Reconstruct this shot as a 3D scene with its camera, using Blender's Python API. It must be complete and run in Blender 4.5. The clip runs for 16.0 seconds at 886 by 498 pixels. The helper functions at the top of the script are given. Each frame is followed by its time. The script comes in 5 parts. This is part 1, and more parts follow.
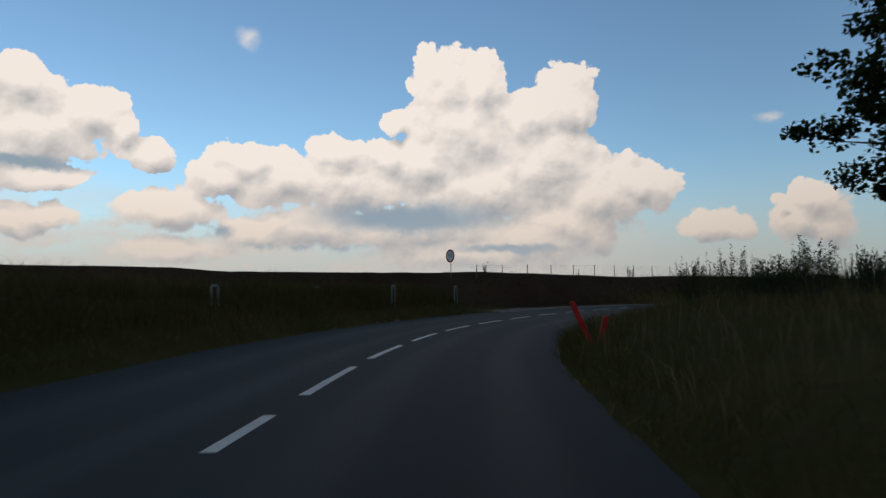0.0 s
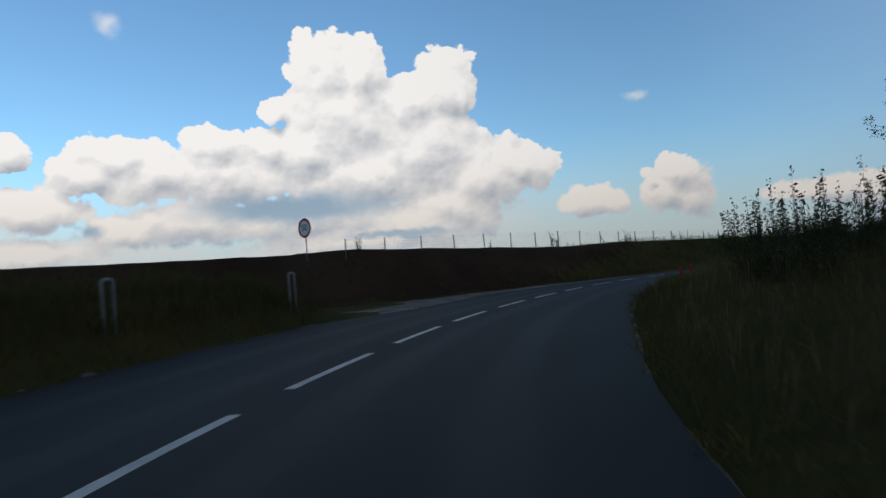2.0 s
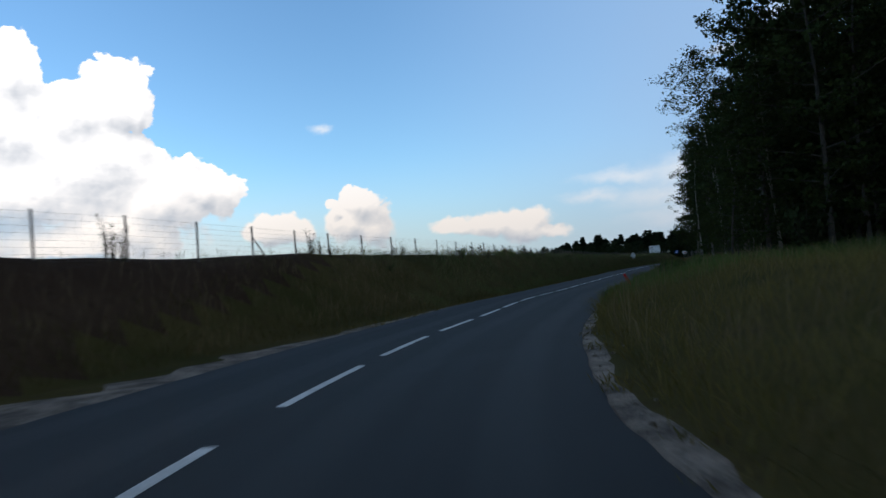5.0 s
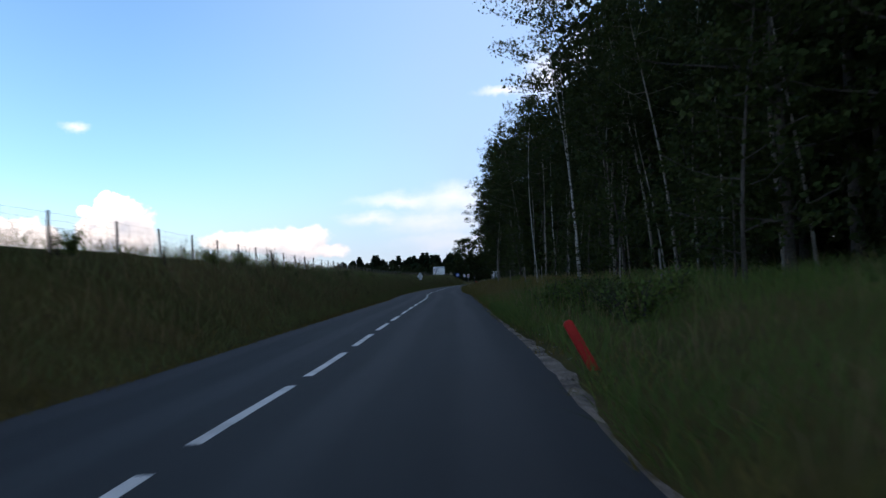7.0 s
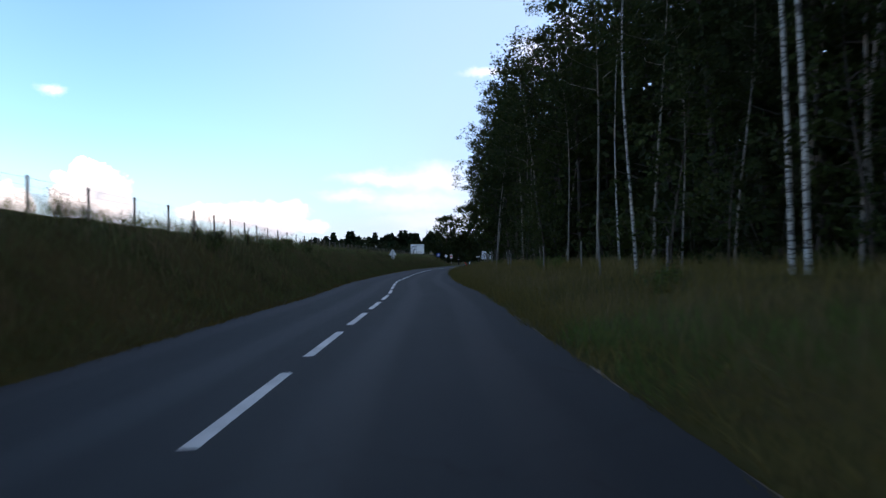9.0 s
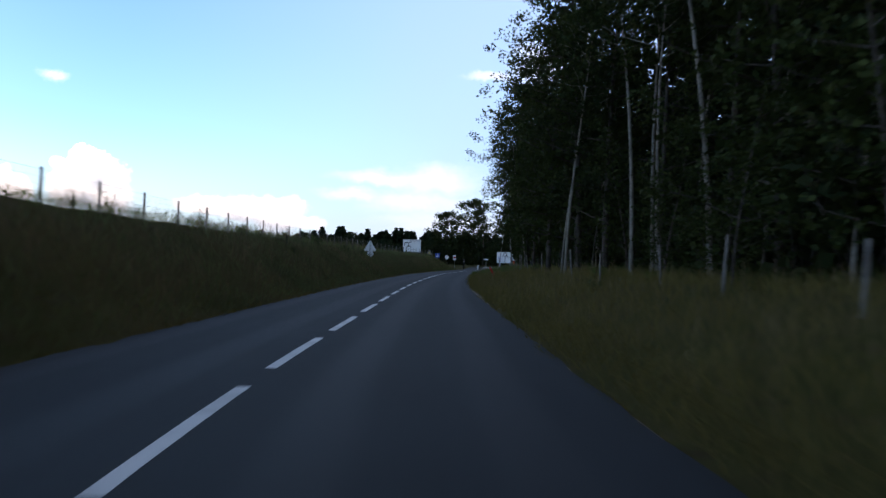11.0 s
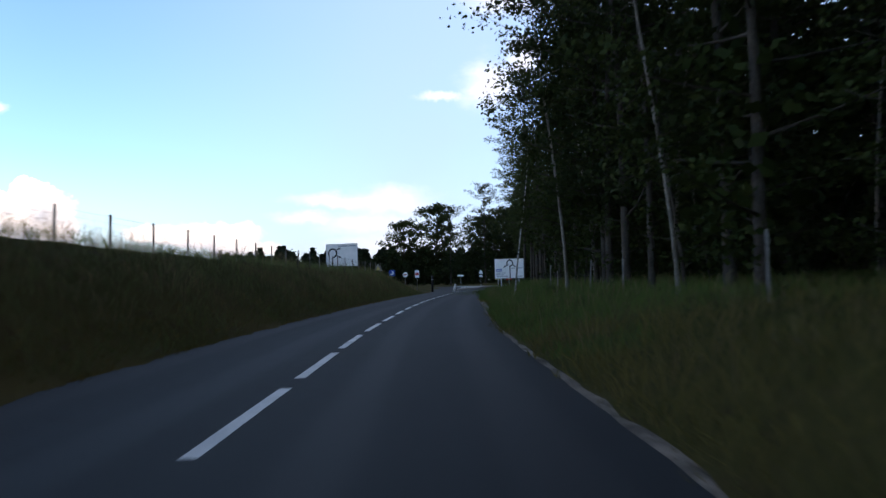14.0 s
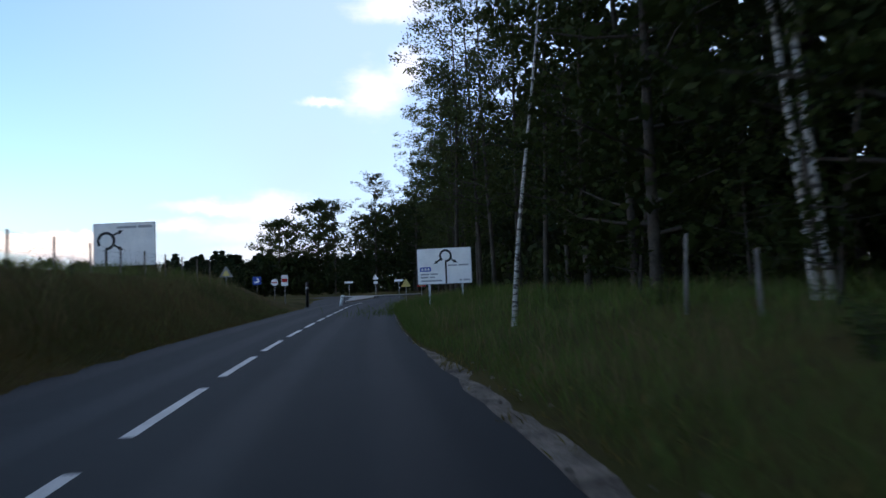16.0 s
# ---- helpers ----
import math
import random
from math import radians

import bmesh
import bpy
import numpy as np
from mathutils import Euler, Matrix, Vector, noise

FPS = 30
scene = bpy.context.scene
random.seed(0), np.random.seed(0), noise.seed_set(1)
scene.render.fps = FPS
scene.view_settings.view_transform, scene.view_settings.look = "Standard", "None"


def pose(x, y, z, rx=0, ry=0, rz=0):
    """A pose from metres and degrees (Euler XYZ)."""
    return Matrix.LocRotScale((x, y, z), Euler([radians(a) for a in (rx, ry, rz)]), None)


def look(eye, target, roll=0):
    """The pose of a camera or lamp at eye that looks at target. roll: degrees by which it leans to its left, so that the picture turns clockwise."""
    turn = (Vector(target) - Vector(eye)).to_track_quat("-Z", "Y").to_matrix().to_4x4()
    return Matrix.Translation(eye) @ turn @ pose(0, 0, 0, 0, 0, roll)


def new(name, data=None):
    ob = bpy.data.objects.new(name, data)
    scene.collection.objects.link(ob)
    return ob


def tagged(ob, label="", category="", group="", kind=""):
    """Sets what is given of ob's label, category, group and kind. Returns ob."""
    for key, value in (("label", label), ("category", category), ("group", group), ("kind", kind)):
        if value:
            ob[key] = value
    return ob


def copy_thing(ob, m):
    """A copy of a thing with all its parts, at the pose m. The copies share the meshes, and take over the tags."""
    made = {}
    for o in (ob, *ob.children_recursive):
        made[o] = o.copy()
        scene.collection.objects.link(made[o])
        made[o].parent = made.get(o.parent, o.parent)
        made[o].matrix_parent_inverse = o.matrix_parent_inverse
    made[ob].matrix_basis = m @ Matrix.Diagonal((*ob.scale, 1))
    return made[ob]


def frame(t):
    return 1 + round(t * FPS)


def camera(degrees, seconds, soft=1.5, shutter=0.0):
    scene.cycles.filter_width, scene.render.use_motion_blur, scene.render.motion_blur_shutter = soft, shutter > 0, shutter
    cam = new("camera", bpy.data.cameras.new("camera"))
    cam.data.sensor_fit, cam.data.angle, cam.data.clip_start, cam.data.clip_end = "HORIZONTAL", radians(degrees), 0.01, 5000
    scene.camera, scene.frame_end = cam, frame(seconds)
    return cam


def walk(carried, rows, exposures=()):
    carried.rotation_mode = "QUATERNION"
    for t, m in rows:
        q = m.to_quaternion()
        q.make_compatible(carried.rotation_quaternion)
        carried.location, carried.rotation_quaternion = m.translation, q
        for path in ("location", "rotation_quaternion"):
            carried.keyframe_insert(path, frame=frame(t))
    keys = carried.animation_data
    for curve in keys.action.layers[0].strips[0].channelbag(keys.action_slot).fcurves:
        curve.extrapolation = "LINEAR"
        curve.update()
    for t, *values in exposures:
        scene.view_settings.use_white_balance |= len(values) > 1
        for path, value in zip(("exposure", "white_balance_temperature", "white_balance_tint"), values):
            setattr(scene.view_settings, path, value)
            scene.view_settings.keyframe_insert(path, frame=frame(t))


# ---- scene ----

# ------------------------------------------------------------------ camera
LENS = 65.98
ROWS = [
    # seconds, x, y, z, yaw, pitch, roll
    (0.0, 0.00, 0.00, 1.204, 0.04, 3.53, -0.49),
    (0.5, 0.18, 4.32, 1.187, -0.17, 3.70, -0.21),
    (1.0, 0.55, 8.55, 1.179, -1.64, 1.93, -0.93),
    (1.5, 1.02, 12.82, 1.161, -4.92, 1.75, -1.07),
    (2.0, 1.84, 17.25, 1.154, -9.19, 1.94, -4.26),
    (2.5, 2.91, 21.54, 1.138, -13.69, 1.62, -5.33),
    (3.0, 4.45, 25.99, 1.160, -18.95, 1.50, -5.31),
    (3.5, 6.17, 30.30, 1.196, -22.65, 1.39, -4.73),
    (4.0, 8.56, 35.40, 1.199, -26.20, 1.60, -5.00),
    (4.5, 11.10, 40.12, 1.200, -29.93, 1.91, -4.75),
    (5.0, 14.35, 45.15, 1.195, -35.25, 2.31, -4.87),
    (5.2, 15.75, 47.06, 1.192, -37.48, 2.30, -4.91),
    (7.3, 34.85, 64.86, 1.182, -55.37, 2.07, -3.97),
    (7.5, 36.81, 66.31, 1.196, -55.81, 1.58, -4.46),
    (8.0, 42.06, 70.21, 1.188, -55.75, 1.24, -4.50),
    (8.5, 47.20, 73.99, 1.192, -55.47, 1.33, -2.45),
    (9.0, 52.97, 78.12, 1.183, -55.61, 0.98, -1.21),
    (9.2, 55.25, 79.78, 1.158, -55.79, 0.96, -0.83),
    (11.3, 84.78, 101.12, 1.189, -56.10, 1.27, 1.41),
    (11.5, 87.27, 102.83, 1.165, -56.74, 1.77, 1.03),
    (12.0, 93.62, 107.13, 1.181, -57.78, 2.60, 0.37),
    (12.5, 99.75, 111.29, 1.153, -58.24, 2.75, 0.17),
    (13.0, 106.17, 115.44, 1.201, -58.48, 3.01, -0.11),
    (13.5, 112.28, 119.36, 1.212, -58.72, 2.84, -0.43),
    (14.0, 119.35, 124.06, 1.130, -59.44, 2.76, -1.35),
    (14.5, 124.08, 126.88, 1.182, -60.22, 2.84, -1.35),
    (15.0, 130.51, 130.65, 1.183, -61.55, 2.97, -2.51),
    (15.5, 136.36, 134.02, 1.191, -65.58, 2.82, -2.42),
    (16.0, 142.45, 137.39, 1.214, -69.09, 3.09, -2.27),
]
EXPOSURES = [(0.0, -0.46, 7000, 13), (1.2, -0.44, 6500, 10), (3.5, -0.13, 6300, 9), (5.0, 0.13, 6300, 10),
             (7.5, 0.73, 6450, 19), (9.0, 0.86, 6450, 20), (12.0, 0.85, 6500, 20), (16.0, 0.9, 6750, 20)]


def eye_pose(x, y, z, yaw, pitch, roll):
    a, b = radians(yaw), radians(pitch)
    ahead = Vector((-math.sin(a) * math.cos(b), math.cos(a) * math.cos(b), math.sin(b)))
    eye = Vector((x, y, z))
    return look(eye, eye + ahead * 10, roll)


cam = camera(LENS, 16.0, soft=1.5, shutter=0.3)
walk(cam, [(t, eye_pose(*row)) for t, *row in ROWS], EXPOSURES)

# ------------------------------------------------------------------ sky and sun
SUN_AZ, SUN_EL = 125.0, 34.0     # clockwise from +y, degrees
SKY = 0.136

CLOUD_TOWERS = [(-0.4, 17.1, 2.9, 3.2), (-3.3, 17.0, 2.6, 2.9), (-1.8, 13.4, 5.3, 4.2), (-10.4, 15.4, 2.7, 2.8),
                (-11.7, 14.6, 1.6, 1.7), (-7.0, 14.4, 2.9, 2.3), (-8.4, 10.5, 5.2, 3.7), (-15.7, 8.6, 3.9, 1.9),
                (-13.0, 8.0, 5.1, 3.2), (4.0, 14.1, 1.3, 1.1), (8.7, 11.6, 2.9, 1.8), (4.9, 11.5, 2.4, 1.5),
                (1.6, 10.9, 4.3, 2.3), (15.6, 10.5, 3.7, 1.6), (13.3, 9.3, 4.2, 2.3), (18.6, 9.2, 2.3, 1.4),
                (7.8, 9.0, 6.2, 2.8), (-3.2, 8.5, 6.2, 3.3), (-10.2, 5.5, 5.6, 2.8)]
CLOUD_LOW = [(10.6, 5.2, 7.0, 2.0), (4.0, 4.9, 2.8, 1.8), (15.5, 4.9, 3.7, 1.7), (-7.8, 4.2, 6.1, 2.3),
             (-12.2, 5.0, 2.8, 2.3), (21.9, 3.5, 5.3, 1.3), (-1.7, 3.1, 9.5, 1.4), (2.5, 5.4, 11.0, 2.2), (22.0, 6.6, 4.0, 1.8)]
CLOUD_WEST = [(32.0, 14.9, 3.1, 2.1), (28.0, 13.5, 3.2, 2.2), (31.3, 12.1, 5.3, 2.4), (34.4, 15.3, 2.4, 1.5),
              (35.9, 10.5, 5.4, 3.8), (25.1, 12.4, 1.3, 1.3), (23.7, 10.7, 2.2, 1.2), (30.5, 8.6, 3.3, 1.0),
              (30.9, 5.8, 3.1, 1.1), (32.8, 5.2, 2.8, 1.2)]
CLOUD_EAST = [(-20.7, 5.3, 1.9, 1.1), (-21.9, 4.8, 1.7, 1.3), (-23.0, 4.3, 1.5, 1.1), (-28.5, 6.7, 1.8, 1.6),
              (-27.8, 5.0, 2.5, 2.0), (-26.2, 6.8, 0.7, 0.5), (-29.4, 4.5, 2.3, 2.1), (-39.5, 4.3, 2.8, 1.3),
              (-42.1, 3.8, 2.6, 1.6), (-36.2, 4.1, 2.1, 0.9), (-43.9, 2.9, 2.3, 0.8)]
CLOUD_WISPS = [(16.2, 20.0, 1.0, 0.9), (-25.8, 12.9, 1.0, 0.5), (-50.8, 6.9, 4.7, 0.8), (-48.0, 5.5, 3.3, 0.7),
               (-55.1, 6.7, 4.3, 1.6), (-53.6, 4.9, 5.7, 1.4), (-55.5, 3.2, 6.6, 1.4), (-59.6, 15.4, 2.4, 0.5),
               (-63.7, 16.1, 3.0, 2.5), (-66.6, 17.8, 2.2, 2.1), (-65.8, 22.6, 4.4, 1.3)]
CLOUD_BASES = [(3.0, 6.1, 9.0, 1.5), (18.6, 5.0, 1.6, 0.7), (10.6, 3.6, 5.6, 0.4),
               (31.9, 9.5, 4.5, 0.6), (-5.5, 3.5, 5.2, 0.5)]


class Nodes:
    """Short hand for building node trees."""

    def __init__(self, tree):
        self.tree = tree

    def add(self, kind, **values):
        n = self.tree.nodes.new(kind)
        for key, v in values.items():
            setattr(n, key, v)
        return n

    def put(self, socket, v):
        if isinstance(v, bpy.types.NodeSocket):
            self.tree.links.new(v, socket)
        else:
            socket.default_value = v

    def math(self, op, a, b=0.0, c=0.0, clamp=False):
        n = self.add("ShaderNodeMath", operation=op, use_clamp=clamp)
        for k, v in enumerate((a, b, c)):
            self.put(n.inputs[k], v)
        return n.outputs[0]

    def vec(self, op, a, b=(0, 0, 0), out=0):
        n = self.add("ShaderNodeVectorMath", operation=op)
        self.put(n.inputs[0], a)
        if op == "SCALE":
            self.put(n.inputs[3], b)
        elif op not in ("LENGTH", "NORMALIZE"):
            self.put(n.inputs[1], b)
        return n.outputs["Value" if op in ("LENGTH", "DOT_PRODUCT") else "Vector"]

    def ramp(self, v, lo, hi, a=0.0, b=1.0, smooth=True):
        n = self.add("ShaderNodeMapRange", interpolation_type="SMOOTHSTEP" if smooth else "LINEAR")
        for k, w in enumerate((v, lo, hi, a, b)):
            self.put(n.inputs[k], w)
        return n.outputs[0]

    def mix(self, f, a, b, blend="MIX"):
        n = self.add("ShaderNodeMix", data_type="RGBA", blend_type=blend)
        for key, v in ((0, f), (6, a), (7, b)):
            self.put(n.inputs[key], v if isinstance(v, bpy.types.NodeSocket) or key == 0 else (*v[:3], 1))
        return n.outputs[2]

    def noise(self, v, scale, detail=3.0, rough=0.5, out="Fac"):
        n = self.add("ShaderNodeTexNoise")
        self.put(n.inputs["Vector"], v)
        n.inputs["Scale"].default_value, n.inputs["Detail"].default_value, n.inputs["Roughness"].default_value = scale, detail, rough
        return n.outputs[out]

    def cells(self, v, scale, smooth=0.35):
        n = self.add("ShaderNodeTexVoronoi", feature="SMOOTH_F1")
        self.put(n.inputs["Vector"], v)
        n.inputs["Scale"].default_value, n.inputs["Smoothness"].default_value = scale, smooth
        return n.outputs["Distance"]


def puff_field(N, p, puffs, soft):
    total = None
    for az, el, ra, re in puffs:
        d = N.vec("SUBTRACT", p, (az, el, 0))
        d = N.vec("MULTIPLY", d, (1 / ra, 1 / re, 0))
        one = N.math("SUBTRACT", 1.0, N.vec("LENGTH", d))
        total = one if total is None else N.math("SMOOTH_MAX", total, one, soft)
    return total


def cloud_group():
    """Thickness of the cumulus at (azimuth, elevation, 0) in degrees."""
    g = bpy.data.node_groups.new("cumulus", "ShaderNodeTree")
    g.interface.new_socket("Place", in_out="INPUT", socket_type="NodeSocketVector")
    g.interface.new_socket("Thickness", in_out="OUTPUT", socket_type="NodeSocketFloat")
    g.interface.new_socket("Form", in_out="OUTPUT", socket_type="NodeSocketFloat")
    g.interface.new_socket("Body", in_out="OUTPUT", socket_type="NodeSocketFloat")
    N = Nodes(g)
    p = N.add("NodeGroupInput").outputs[0]
    w = N.vec("SUBTRACT", N.noise(p, 0.28, 4.0, 0.55, "Color"), (0.5, 0.5, 0.5))
    p2 = N.vec("ADD", p, N.vec("SCALE", w, 2.4))
    body = puff_field(N, p2, CLOUD_TOWERS + CLOUD_LOW + CLOUD_WEST + CLOUD_EAST, 0.12)
    q = N.vec("ADD", p, N.vec("SCALE", w, 0.8))
    lumps = N.math("MULTIPLY", N.math("SUBTRACT", 0.55, N.cells(q, 0.55, 0.6)), 0.50)
    form = N.math("ADD", body, lumps)
    lumps = N.math("ADD", lumps, N.math("MULTIPLY", N.math("SUBTRACT", 0.55, N.cells(q, 1.3)), 0.24))
    lumps = N.math("ADD", lumps, N.math("MULTIPLY", N.math("SUBTRACT", 0.55, N.cells(q, 3.0)), 0.09))
    lumps = N.math("ADD", lumps, N.math("MULTIPLY", N.math("SUBTRACT", N.noise(p, 6.0, 3.0), 0.5), 0.05))
    out = N.add("NodeGroupOutput")
    N.put(out.inputs[0], N.math("ADD", body, lumps))
    N.put(out.inputs[1], form)
    N.put(out.inputs[2], body)
    return g


def make_world():
    world = bpy.data.worlds.new("sky")
    scene.world = world
    world.use_nodes = True
    tree = world.node_tree
    tree.nodes.clear()
    N = Nodes(tree)
    sky = N.add("ShaderNodeTexSky", sky_type="NISHITA", sun_disc=False)
    sky.sun_elevation, sky.sun_rotation = radians(SUN_EL), radians(SUN_AZ)
    sky.air_density, sky.dust_density, sky.ozone_density = 1.0, 0.6, 1.6
    way = N.vec("NORMALIZE", N.add("ShaderNodeTexCoord").outputs["Generated"])
    sep = N.add("ShaderNodeSeparateXYZ")
    N.put(sep.inputs[0], way)
    az = N.math("DEGREES", N.math("ARCTAN2", N.math("MULTIPLY", sep.outputs[0], -1.0), sep.outputs[1]))
    el = N.math("DEGREES", N.math("ARCSINE", sep.outputs[2]))
    comb = N.add("ShaderNodeCombineXYZ")
    N.put(comb.inputs[0], az)
    N.put(comb.inputs[1], el)
    p = comb.outputs[0]
    group = cloud_group()

    def thickness(v):
        n = N.add("ShaderNodeGroup", node_tree=group)
        N.put(n.inputs[0], v)
        return n.outputs

    (here, form, body), (here_lit, form_lit, body_lit) = thickness(p), thickness(N.vec("ADD", p, (0.5, 1.25, 0)))
    light = N.math("MULTIPLY_ADD", N.math("SUBTRACT", form, form_lit), 0.22, N.ramp(el, 3.0, 17.0, 0.65, 0.86))
    light = N.math("MULTIPLY_ADD", N.math("SUBTRACT", body, body_lit), 0.50, light)
    light = N.math("MULTIPLY_ADD", N.math("SUBTRACT", here, here_lit), 0.18, light)
    # small cauliflower relief, lit from above
    curl = N.vec("ADD", p, N.vec("SCALE", N.noise(p, 0.9, 4.0, 0.6, "Color"), 1.1))
    for size, shift, gain in ((0.6, (0.3, 0.6, 0), 0.42), (1.7, (0.1, 0.22, 0), 0.16)):
        bulge = N.math("SUBTRACT", N.cells(N.vec("ADD", curl, shift), size), N.cells(curl, size))
        light = N.math("MULTIPLY_ADD", bulge, gain, light)
    broad = N.math("MULTIPLY", N.ramp(N.noise(N.vec("MULTIPLY", p, (0.8, 1.6, 1.0)), 0.22, 5.0, 0.6), 0.42, 0.75, 0.0, 0.34), N.ramp(here, 0.05, 0.5))
    light = N.math("SUBTRACT", light, broad, clamp=True)
    bright = N.mix(N.ramp(el, 3.0, 11.0), (0.84, 0.76, 0.685), (0.96, 0.92, 0.885))
    tone = N.mix(light, (0.42, 0.445, 0.485), bright)
    warp = N.vec("SCALE", N.vec("SUBTRACT", N.noise(p, 0.5, 4.0, 0.6, "Color"), (0.5, 0.5, 0.5)), 1.6)
    base = N.ramp(puff_field(N, N.vec("ADD", p, warp), CLOUD_BASES, 0.1), -0.25, 0.7, 0.0, 0.95)
    tone = N.mix(base, tone, (0.27, 0.385, 0.49))
    cover = N.ramp(here, -0.015, N.ramp(el, 2.5, 9.0, 0.42, 0.055))
    blue = N.vec("MULTIPLY", sky.outputs[0], (0.90 * SKY, 1.19 * SKY, 1.29 * SKY))
    # thin veil and wisps
    streak = N.vec("MULTIPLY", p, (0.35, 1.0, 1.0))
    thin = N.math("ADD", puff_field(N, N.vec("ADD", p, warp), CLOUD_WISPS, 0.2), N.math("MULTIPLY", N.math("SUBTRACT", N.noise(streak, 0.9, 5.0, 0.6), 0.5), 0.9))
    veil = N.ramp(thin, -0.2, 1.2, 0.0, 0.75)
    # a high milky veil, thicker to the east and overhead
    milk = N.ramp(az, -28.0, -60.0, 0.0, 0.75)
    milk = N.math("MULTIPLY", milk, N.ramp(N.noise(way, 2.2, 4.0, 0.55), 0.25, 0.75, 0.8, 1.15))
    colour = N.mix(milk, blue, (0.32, 0.445, 0.635))
    # an unseen broken grey cloud deck, added overhead to keep the land in shade
    deck = N.math("MULTIPLY", N.ramp(el, 27.0, 42.0), N.ramp(N.noise(way, 2.0, 5.0, 0.6), 0.3, 0.6, 0.55, 0.95))
    colour = N.mix(veil, colour, (0.85, 0.84, 0.83))
    haze = N.math("MULTIPLY", N.ramp(el, 0.0, 11.0, 0.85, 0.0), N.ramp(az, -45.0, -15.0, 0.72, 1.0))
    low = N.mix(N.ramp(az, -20.0, -50.0), (0.515, 0.54, 0.56), (0.38, 0.44, 0.52))
    colour = N.mix(haze, colour, low)
    # banked-up distant cloud low over the field
    bank = N.noise(N.vec("ADD", N.vec("MULTIPLY", p, (0.32, 1.0, 1.0)), warp), 0.42, 6.0, 0.62)
    bank = N.math("MULTIPLY", N.ramp(bank, 0.36, 0.62), N.math("MULTIPLY", N.ramp(el, 3.5, 9.5, 0.8, 0.0), N.ramp(az, -20.0, -8.0)))
    colour = N.mix(bank, colour, (0.70, 0.655, 0.62))
    colour = N.mix(cover, colour, tone)
    haze2 = N.math("MULTIPLY", N.ramp(el, 0.0, 7.0, 0.55, 0.0), N.ramp(az, -40.0, -15.0, 0.6, 1.0))
    colour = N.mix(haze2, colour, low)
    # the clear north-west, lit full by the sun, is brighter than the veiled east
    colour = N.vec("SCALE", colour, N.ramp(az, -32.0, 0.0, 1.0, 1.22))
    shade = N.mix(N.noise(way, 3.0, 5.0, 0.6), (0.075, 0.09, 0.112), (0.155, 0.172, 0.200))
    colour = N.mix(deck, colour, shade)
    # the added dark deck also comes down over the unseen sky at the back
    behind = N.math("MULTIPLY", N.ramp(N.math("ABSOLUTE", az), 80.0, 115.0), N.ramp(el, 8.0, 30.0, 0.0, 0.9))
    colour = N.mix(behind, colour, shade)
    bg = N.add("ShaderNodeBackground")
    N.put(bg.inputs[0], colour)
    bg.inputs[1].default_value = 1.0
    out = N.add("ShaderNodeOutputWorld")
    N.put(out.inputs[0], bg.outputs[0])


make_world()
sun = new("sun", bpy.data.lights.new("sun", "SUN"))
sun.data.energy, sun.data.angle, sun.data.color = 0.06, radians(20), (1.0, 0.95, 0.88)
sd = Vector((math.sin(radians(SUN_AZ)) * math.cos(radians(SUN_EL)), math.cos(radians(SUN_AZ)) * math.cos(radians(SUN_EL)), math.sin(radians(SUN_EL))))
sun.matrix_basis = look(sd * 200, (0, 0, 0))

# ------------------------------------------------------------------ materials


def material(name, rough=0.8, metal=0.0):
    m = bpy.data.materials.new(name)
    m.use_nodes = True
    N = Nodes(m.node_tree)
    bsdf = m.node_tree.nodes["Principled BSDF"]
    bsdf.inputs["Roughness"].default_value, bsdf.inputs["Metallic"].default_value = rough, metal
    bsdf.inputs["Specular IOR Level"].default_value = 0.25
    return m, N, bsdf


def coords(N):
    return N.add("ShaderNodeTexCoord").outputs["Object"]


def bump(N, bsdf, height, strength, distance):
    b = N.add("ShaderNodeBump")
    b.inputs["Strength"].default_value, b.inputs["Distance"].default_value = strength, distance
    N.put(b.inputs["Height"], height)
    N.put(bsdf.inputs["Normal"], b.outputs[0])


def two_tone(name, a, b, big, fine, rough=0.8, metal=0.0, relief=0.3, depth=0.01, contrast=(0.35, 0.65)):
    m, N, bsdf = material(name, rough, metal)
    c = coords(N)
    f = N.math("ADD", N.math("MULTIPLY", N.noise(c, big, 4.0, 0.6), 0.6), N.math("MULTIPLY", N.noise(c, fine, 3.0, 0.6), 0.4))
    N.put(bsdf.inputs["Base Color"], N.mix(N.ramp(f, *contrast), a, b))
    bump(N, bsdf, N.noise(c, fine, 4.0, 0.6), relief, depth)
    return m


